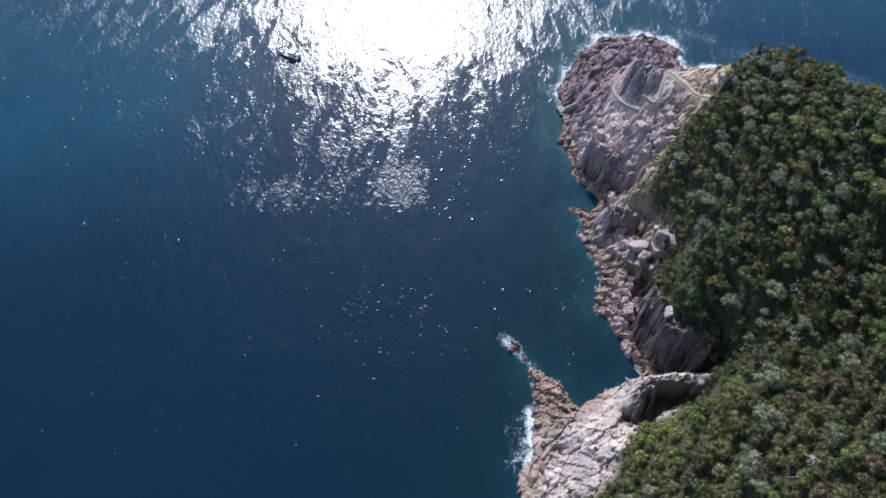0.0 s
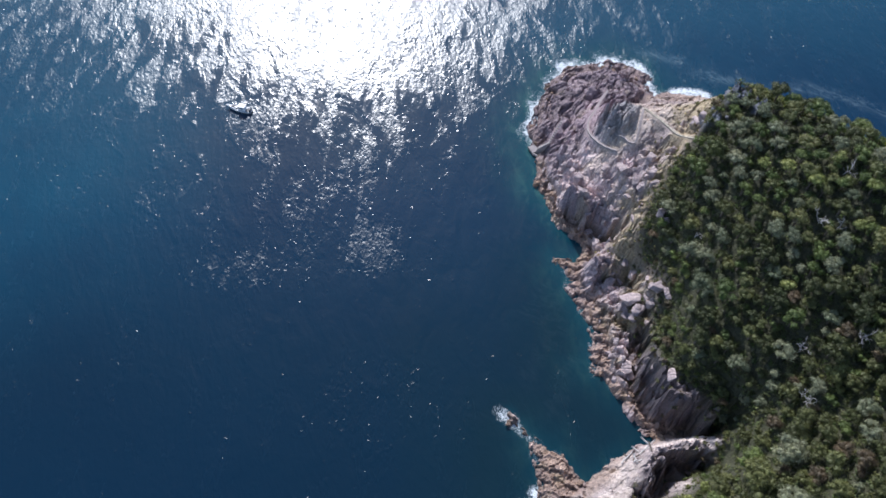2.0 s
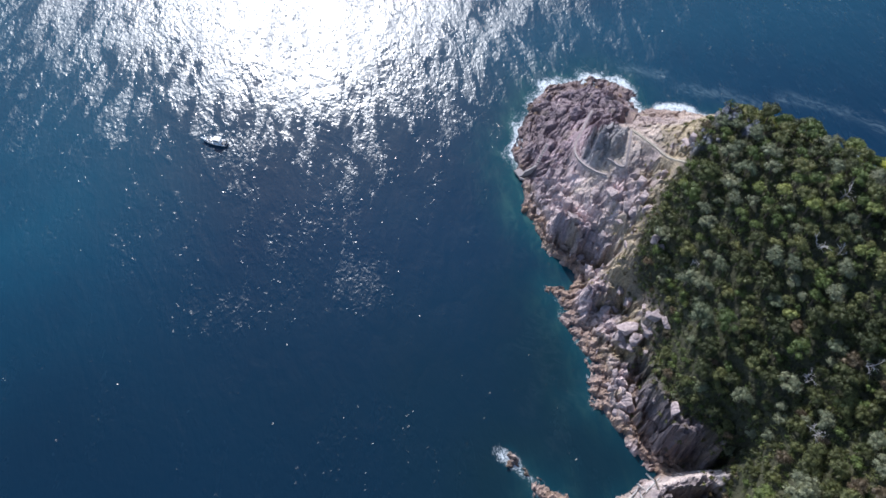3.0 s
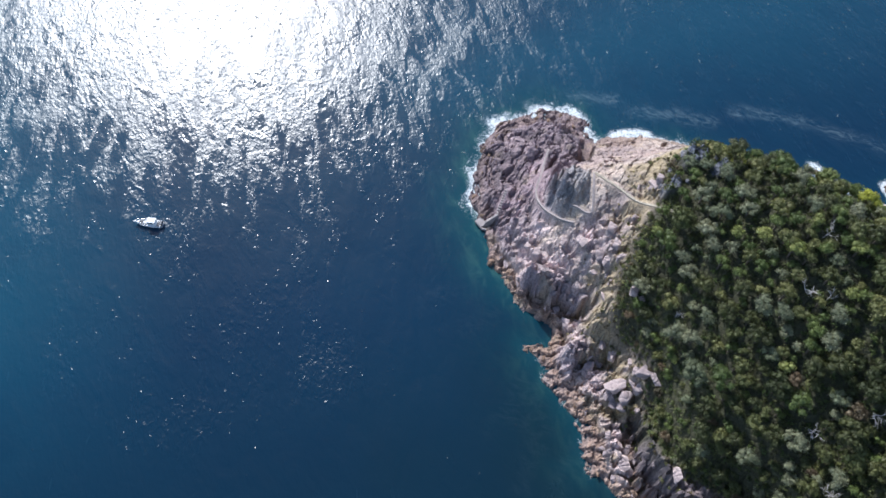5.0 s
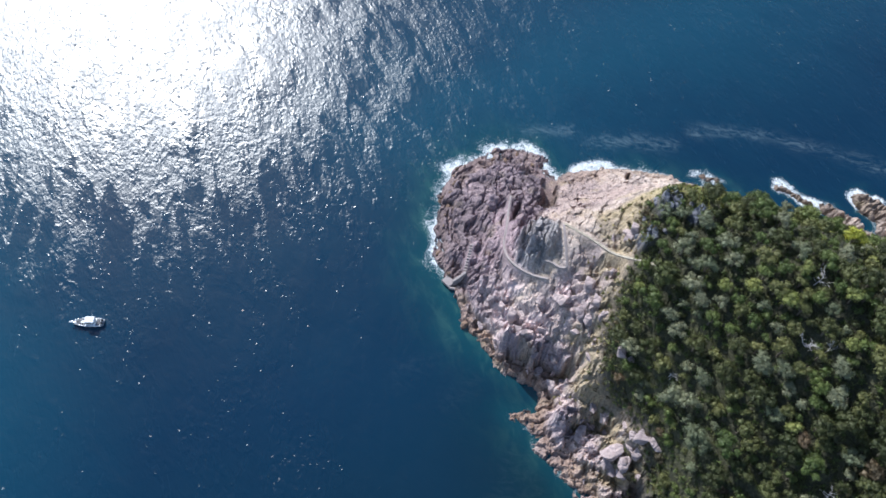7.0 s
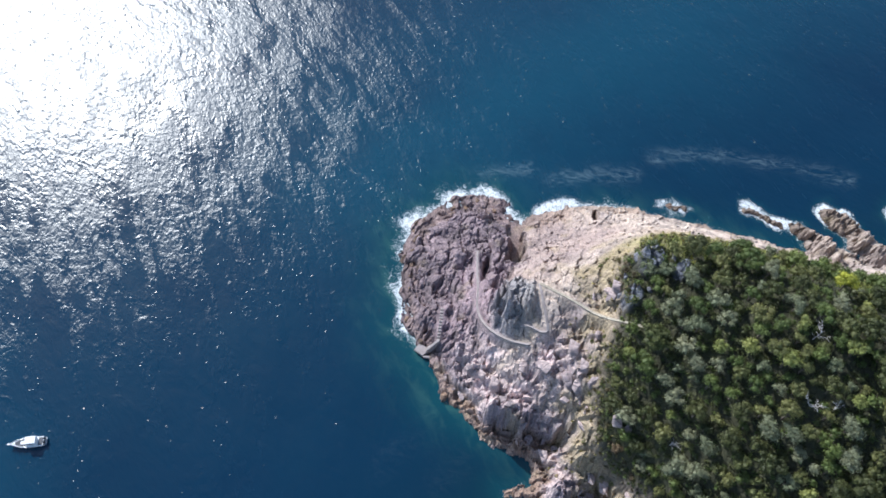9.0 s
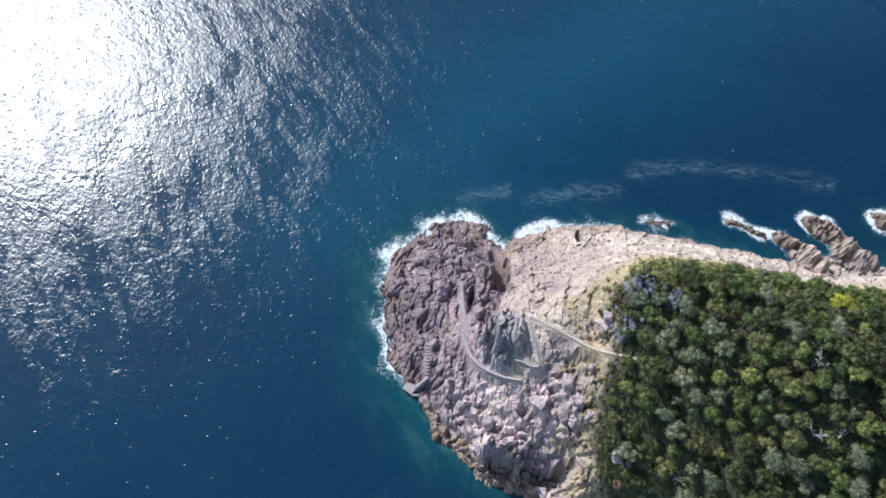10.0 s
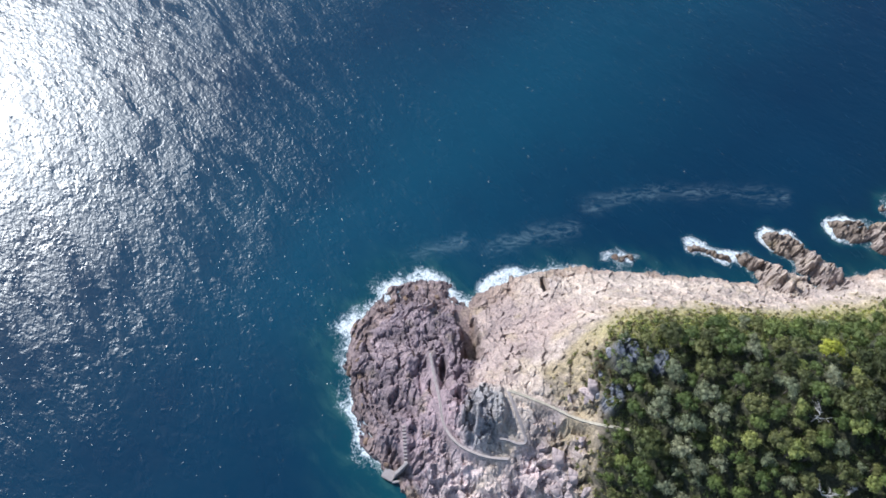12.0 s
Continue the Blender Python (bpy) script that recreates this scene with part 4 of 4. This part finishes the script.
plant_scrub("green_grass", "green grass on the bank above the northern rocks", "grass", 25, 0.6, 0.2, 0.45, 0.30, 14,
            lambda x, y, rng: (line_distance(x, y, BUSH[:9]) < np.where(inside_ring(x, y, BUSH), 7.5, 3.0) * rng.uniform(0.15, 1, len(x))) & (x > 56))


def snag(x, y, high, seed):
    rng = np.random.default_rng(seed)
    trunk, limbs = [], []

    def grow(p, d, length, r, depth):
        points, radii = [p], [r]
        for k in range(3):
            d = d + rng.normal(size=3) * 0.22
            d = d / np.linalg.norm(d)
            p = p + d * length / 3
            points.append(p)
            radii.append(r * (1 - 0.22 * (k + 1)))
        (limbs[-1] if depth < 3 else trunk).append(stem_arrays(points, radii, 5))
        if depth:
            for k in range(3 if depth == 1 else 4):
                if depth == 3:
                    limbs.append([])
                grow(points[min(1 + k, 3)], d + rng.normal(size=3) * 0.75, length * rng.uniform(0.5, 0.72), r * 0.6, depth - 1)

    grow(np.array([0, 0, -0.3]), np.array([0.1, 0, 1.0]), high * 0.62, 0.085, 3)
    tree = new("dead_tree")
    tree.location = (x, y, ground_at(x, y))
    new("trunk", mesh_of("trunk", *joined(trunk), DEAD_WOOD, True)).parent = tree
    for limb in limbs:
        new("branch", mesh_of("branch", *joined(limb), DEAD_WOOD, True)).parent = tree
    tagged(tree, "bleached grey dead tree with bare branches in the bush", "dead tree", "dead trees")


for k, (sx, sy, high) in enumerate(SNAGS):
    snag(sx, sy, high, 300 + k)


# ---- loose rock ----
def rock_shape(seed, flat=0.7):
    rng = np.random.default_rng(seed)
    bm = bmesh.new()
    for p in rng.uniform(-1, 1, (15, 3)):
        q = p / max(abs(p)) * rng.uniform(0.75, 1.0)
        bm.verts.new((q[0] * 0.62, q[1] * 0.46, q[2] * 0.46 * flat))
    hull = bmesh.ops.convex_hull(bm, input=bm.verts)
    bmesh.ops.delete(bm, geom=list({g for g in hull["geom_interior"] + hull["geom_unused"] if isinstance(g, bmesh.types.BMVert)}), context="VERTS")
    bmesh.ops.bevel(bm, geom=bm.edges[:], offset=0.035, segments=1, affect="EDGES")
    bmesh.ops.recalc_face_normals(bm, faces=bm.faces)
    me = bpy.data.meshes.new("boulder")
    bm.to_mesh(me)
    bm.free()
    return me


ROCK_SHAPES = {}
for look_name, material in (("pale", BLOCK), ("brown", BROWN_BLOCK), ("blue", BLUE_BLOCK)):
    ROCK_SHAPES[look_name] = []
    for k in range(9):
        shape = rock_shape(500 + k, 0.6 + 0.06 * k)
        shape.materials.append(material)
        ROCK_SHAPES[look_name].append(shape)


def boulder(rng, look_name, x, y, size, label, group, sink=0.25):
    ob = new("boulder", ROCK_SHAPES[look_name][int(rng.integers(9))])
    z = ground_at(x, y)
    ob.matrix_basis = pose(x, y, z + size * (0.3 - sink), rng.uniform(-22, 22), rng.uniform(-22, 22), 43 + rng.normal() * 25) @ Matrix.Diagonal((size * rng.uniform(0.9, 1.5), size, size, 1))
    return tagged(ob, label, "boulder", group)


def scatter_rocks():
    rng = np.random.default_rng(31)
    spots = scatter(rng, 14, 52, 28, 134, 1.25, 9000)
    h = base_height(spots[:, 0], spots[:, 1])
    bush, west, north, face = zones(spots[:, 0], spots[:, 1], h)
    shore = shore_distance(spots[:, 0], spots[:, 1])
    clear = np.minimum.reduce([line_distance(spots[:, 0], spots[:, 1], p) for p in PATHS])
    pale = (face > 0.6) & (spots[:, 1] > 50) & (h > 1.5) & (clear > 1.6) & (bush < 0.2)
    brown = (h <= 1.8) & (shore > 0.2) & (clear > 2)
    for i in np.nonzero(pale)[0][:75]:
        boulder(rng, "pale", *spots[i], rng.uniform(0.7, 2.3) * (1.0 if h[i] > 4 else 0.75), "pale grey angular boulder wedged in the rock face", "boulders of the rock face")
    for i in np.nonzero(brown)[0][:40]:
        boulder(rng, "brown", *spots[i], rng.uniform(0.5, 1.3), "brown weathered rock at the waterline", "shore rocks", 0.3)
    for bx, by, size in ((38.9, 70.5, 2.7), (39.2, 68.6, 1.6), (34.9, 71.0, 2.4), (35.7, 68.8, 2.8), (33.6, 70.2, 2.0), (48.9, 95.9, 1.5), (47.6, 97.2, 0.9), (40.4, 81.6, 1.6), (41.0, 79.8, 1.2)):
        boulder(rng, "pale", bx, by, size, "large pale boulder at the edge of the bush", "boulders of the rock face", 0.15)
    for bx, by, size in ((53.2, 97.0, 1.2), (51.4, 96.2, 0.9), (49.4, 94.6, 1.0), (51.8, 92.2, 0.9), (56.4, 93.6, 1.0)):
        boulder(rng, "blue", bx, by, size, "blue-grey lichened outcrop rock beside the bush", "outcrop rocks", 0.2)
    for bx, by, size in ((81.6, 112.6, 1.6), (83.0, 111.0, 1.2), (10.4, 55.2, 1.0), (11.6, 53.6, 0.9)):
        boulder(rng, "brown", bx, by, size, "wave-washed brown rock standing in the sea", "sea rocks", 0.1)


scatter_rocks()


# ---- footpath, steps, landing ----
def smooth_line(line, rounds=3):
    pts = [np.array(p, float) for p in line]
    for _ in range(rounds):
        cut = [pts[0]]
        for a, b in zip(pts, pts[1:]):
            cut += [a * 0.75 + b * 0.25, a * 0.25 + b * 0.75]
        pts = cut + [pts[-1]]
    return np.array(pts)


def ribbon(line, wide, top, deep, shift=0.0):
    """A slab that follows the line over the ground."""
    pts = smooth_line(line)
    z = base_height(pts[:, 0], pts[:, 1])
    for _ in range(4):
        z = np.concatenate([z[:1], (z[:-2] + 2 * z[1:-1] + z[2:]) / 4, z[-1:]])
    way = np.gradient(pts, axis=0)
    way /= np.linalg.norm(way, axis=1, keepdims=True)
    side = np.stack([-way[:, 1], way[:, 0]], 1)
    rng = np.random.default_rng(len(line))
    bm = bmesh.new()
    rings = []
    for p, s, h in zip(pts, side, z):
        w = wide * rng.uniform(0.8, 1.2) / 2
        corners = [(-w, top - 0.03), (-w + 0.05, top), (w - 0.05, top), (w, top - 0.03), (w, -deep), (-w, -deep)]
        rings.append([bm.verts.new((p[0] + s[0] * (a + shift), p[1] + s[1] * (a + shift), h + b)) for a, b in corners])
    for a, b in zip(rings, rings[1:]):
        for k in range(6):
            bm.faces.new((a[k], a[(k + 1) % 6], b[(k + 1) % 6], b[k]))
    bm.faces.new(rings[0][::-1])
    bm.faces.new(rings[-1])
    bmesh.ops.recalc_face_normals(bm, faces=bm.faces)
    return bm


for line, wide, shift in ((UPPER_PATH, 0.22, -0.14), (MIDDLE_PATH, 0.28, 0.18), (LOWER_PATH, 0.26, 0.17)):
    path = tagged(new("footpath"), "narrow pale concrete footpath with a low kerb winding over the rock", "footpath", "footpaths", kind="structure")
    surface = PALE_CONCRETE if line is UPPER_PATH else CONCRETE
    part("slab", ribbon(line, wide, 0.16, 0.7), surface, path)
    part("kerb", ribbon(line, 0.12, 0.24, 0.5, shift), surface, path)


def build_steps():
    stairs = tagged(new("stairs"), "flight of weathered concrete steps down to the landing", "stairs", kind="structure")
    (x0, y0), (x1, y1) = STAIR_LINE
    turn = math.degrees(math.atan2(y1 - y0, x1 - x0))
    count = 11
    for k in range(count):
        s = (k + 0.5) / count
        bm = bmesh.new()
        bmesh.ops.create_cube(bm, size=1, matrix=Matrix.Diagonal((0.30, 0.56, 0.45, 1)))
        bmesh.ops.bevel(bm, geom=bm.edges[:], offset=0.03, segments=1, affect="EDGES")
        step = part("step", bm, CONCRETE, stairs)
        x, y = x0 + (x1 - x0) * s, y0 + (y1 - y0) * s
        step.matrix_basis = pose(x, y, float(base_height(np.array([x]), np.array([y]))[0]) + 0.0, 0, 0, turn)
    landing = tagged(new("landing"), "low concrete landing wall at the water's edge", "landing", kind="structure")
    part("wall", ribbon([(28.4, 109.4), (27.2, 109.6), (25.9, 109.9)], 0.45, 0.75, 1.2), CONCRETE, landing)
    bm = bmesh.new()
    bmesh.ops.create_cube(bm, size=1, matrix=pose(25.6, 110.6, 0.45, 0, 0, 20) @ Matrix.Diagonal((1.6, 1.9, 0.5, 1)))
    bmesh.ops.bevel(bm, geom=bm.edges[:], offset=0.06, segments=2, affect="EDGES")
    part("platform", bm, CONCRETE, landing)
    bm = bmesh.new()
    bmesh.ops.create_cube(bm, size=1, matrix=pose(25.8, 109.0, 0.35, 0, 0, -35) @ Matrix.Diagonal((1.5, 0.35, 0.5, 1)))
    bmesh.ops.bevel(bm, geom=bm.edges[:], offset=0.05, segments=2, affect="EDGES")
    part("ramp", bm, CONCRETE, landing)


build_steps()


# ---- boat at anchor ----
def build_boat(x, y, heading):
    """A small cabin cruiser, bow towards its own +x."""
    boat = tagged(new("boat"), "white cabin cruiser with a hardtop lying still on the sea", "boat")
    boat.matrix_basis = pose(x, y, 0, 0, 0, heading) @ Matrix.Diagonal((0.82, 0.84, 0.84, 1))
    half = 3.1

    def outline(s):
        """Half beam and sheer height, from stern (0) to bow (1)."""
        return 0.98 * (1 - max(0, (s - 0.42) / 0.58) ** 2.0) * (0.94 + 0.06 * min(s * 4, 1)), 0.62 + 0.34 * s * s

    bm = bmesh.new()
    rings = []
    for k in range(15):
        s = k / 14
        beam, sheer = outline(s)
        beam = max(beam, 0.05)
        px = -half + 2 * half * s
        rings.append([bm.verts.new(p) for p in ((px, -beam, sheer), (px, -beam * 1.02, sheer - 0.12), (px - 0.15 * s, -beam * 0.82, 0.05), (px - 0.3 * s, 0, -0.35 + 0.3 * s * s),
                                                (px - 0.15 * s, beam * 0.82, 0.05), (px, beam * 1.02, sheer - 0.12), (px, beam, sheer))])
    for a, b in zip(rings, rings[1:]):
        for k in range(6):
            bm.faces.new((a[k], a[k + 1], b[k + 1], b[k]))
    bm.faces.new(rings[0])
    bmesh.ops.recalc_face_normals(bm, faces=bm.faces)
    hull = part("hull", bm, BOAT_WHITE, boat)

    def deck(s0, s1, inset, drop, lift=0.0):
        bm = bmesh.new()
        rows = []
        for k in range(11):
            s = s0 + (s1 - s0) * k / 10
            beam, sheer = outline(s)
            beam = max(beam - inset, 0.04)
            px = -half + 2 * half * s
            rows.append([bm.verts.new(p) for p in ((px, -beam, sheer - drop), (px, beam, sheer - drop), (px, beam, sheer - drop + lift + 0.05), (px, -beam, sheer - drop + lift + 0.05))])
        for a, b in zip(rows, rows[1:]):
            for k in range(4):
                bm.faces.new((a[k], a[(k + 1) % 4], b[(k + 1) % 4], b[k]))
        bm.faces.new(rows[0][::-1])
        bm.faces.new(rows[-1])
        bmesh.ops.recalc_face_normals(bm, faces=bm.faces)
        return bm

    part("deck", deck(0.02, 0.985, 0.0, 0.08), BOAT_WHITE, boat)
    part("cockpit_floor", deck(0.04, 0.16, 0.20, 0.02), BOAT_DARK, boat, "dark open cockpit floor")
    part("foredeck_well", deck(0.54, 0.84, 0.16, 0.02), BOAT_DARK, boat, "dark recessed foredeck")
    part("foredeck_seat", deck(0.56, 0.68, 0.55, 0.02, 0.10), BOAT_WHITE, boat)

    def box(px, py, pz, sx, sy, sz, bevel=0.06, pinch=1.0):
        bm = bmesh.new()
        bmesh.ops.create_cube(bm, size=1, matrix=Matrix.Translation((px, py, pz)) @ Matrix.Diagonal((sx, sy, sz, 1)))
        for v in bm.verts:
            if v.co.z > pz:
                v.co.x, v.co.y = px + (v.co.x - px) * pinch, py + (v.co.y - py) * pinch
        bmesh.ops.bevel(bm, geom=bm.edges[:], offset=bevel, segments=2, affect="EDGES")
        return bm

    cabin = part("cabin", box(-0.95, 0, 1.2, 2.1, 1.40, 0.95, 0.12, 0.88), BOAT_WHITE, boat)
    part("windscreen", box(0.02, 0, 1.36, 0.16, 1.10, 0.42, 0.03), GLASS, cabin, "dark tinted windscreen")
    for side in (-1, 1):
        part("side_window", box(-0.9, side * 0.65, 1.36, 1.25, 0.06, 0.34, 0.02), GLASS, cabin, "dark tinted side window")
    part("roof", box(-1.05, 0, 1.76, 2.0, 1.46, 0.12, 0.05), BOAT_WHITE, cabin)
    part("swim_platform", box(-3.35, 0, 0.35, 0.5, 1.5, 0.1, 0.03), BOAT_GREY, boat)
    for side in (-0.36, 0.36):
        engine = part("outboard_engine", box(-3.25, side, 0.85, 0.46, 0.36, 0.6, 0.09, 0.8), BOAT_DARK, boat, "black outboard engine")
        part("engine_leg", box(-3.38, side, 0.3, 0.16, 0.12, 0.8, 0.03), BOAT_DARK, engine)
    part("bow_platform", box(3.2, 0, 0.93, 0.7, 0.36, 0.08, 0.03), BOAT_WHITE, boat)
    for side in (-1, 1):
        points = []
        for k in range(9):
            s = 0.45 + 0.53 * k / 8
            beam, sheer = outline(s)
            points.append(Vector((-half + 2 * half * s, side * max(beam - 0.08, 0.05), sheer + 0.42)))
        curve = bpy.data.curves.new("rail", "CURVE")
        curve.dimensions, curve.bevel_depth, curve.bevel_resolution = "3D", 0.025, 1
        line = curve.splines.new("POLY")
        line.points.add(len(points) - 1)
        for p, q in zip(line.points, points):
            p.co = (*q, 1)
        for q in points[::2]:
            post = curve.splines.new("POLY")
            post.points.add(1)
            post.points[0].co, post.points[1].co = (*q, 1), (q.x, q.y, q.z - 0.5, 1)
        curve.materials.append(STEEL)
        rail = new("rail", curve)
        rail.parent = boat
    part("aerial", box(-1.5, 0.3, 2.3, 0.04, 0.04, 1.0, 0.01), STEEL, boat)
    return boat


build_boat(-35.5, 128.4, 157)


# ---- driftwood in the cove ----
def driftwood(x, y, long, turn, tilt, seed):
    rng = np.random.default_rng(seed)
    points = [np.array([long * (k / 5 - 0.5), 0.12 * rng.normal(), 0.08 * rng.normal()]) for k in range(6)]
    v, f = stem_arrays([(p[1], p[2], p[0]) for p in points], [0.16 * rng.uniform(0.75, 1.1) * (1 - 0.09 * k) for k in range(6)], 7)
    caps = np.array([(0, k, k + 1) for k in range(1, 6)] + [(35, 35 + k + 1, 35 + k) for k in range(1, 6)])
    log = new("driftwood_log", mesh_of("driftwood_log", v, np.concatenate([f, caps]), DEAD_WOOD if seed % 3 else BARK, True))
    log.matrix_basis = pose(x, y, ground_at(x, y) + 0.30, 90 + tilt, 0, turn)
    tagged(log, "weathered driftwood log stranded on rock beside the cove", "log", "driftwood logs")


rng_logs = np.random.default_rng(61)
for k in range(9):
    driftwood(rng_logs.uniform(27.0, 31.6), rng_logs.uniform(43.6, 46.2), rng_logs.uniform(1.8, 3.6), rng_logs.uniform(0, 180), rng_logs.uniform(-12, 12), 700 + k)
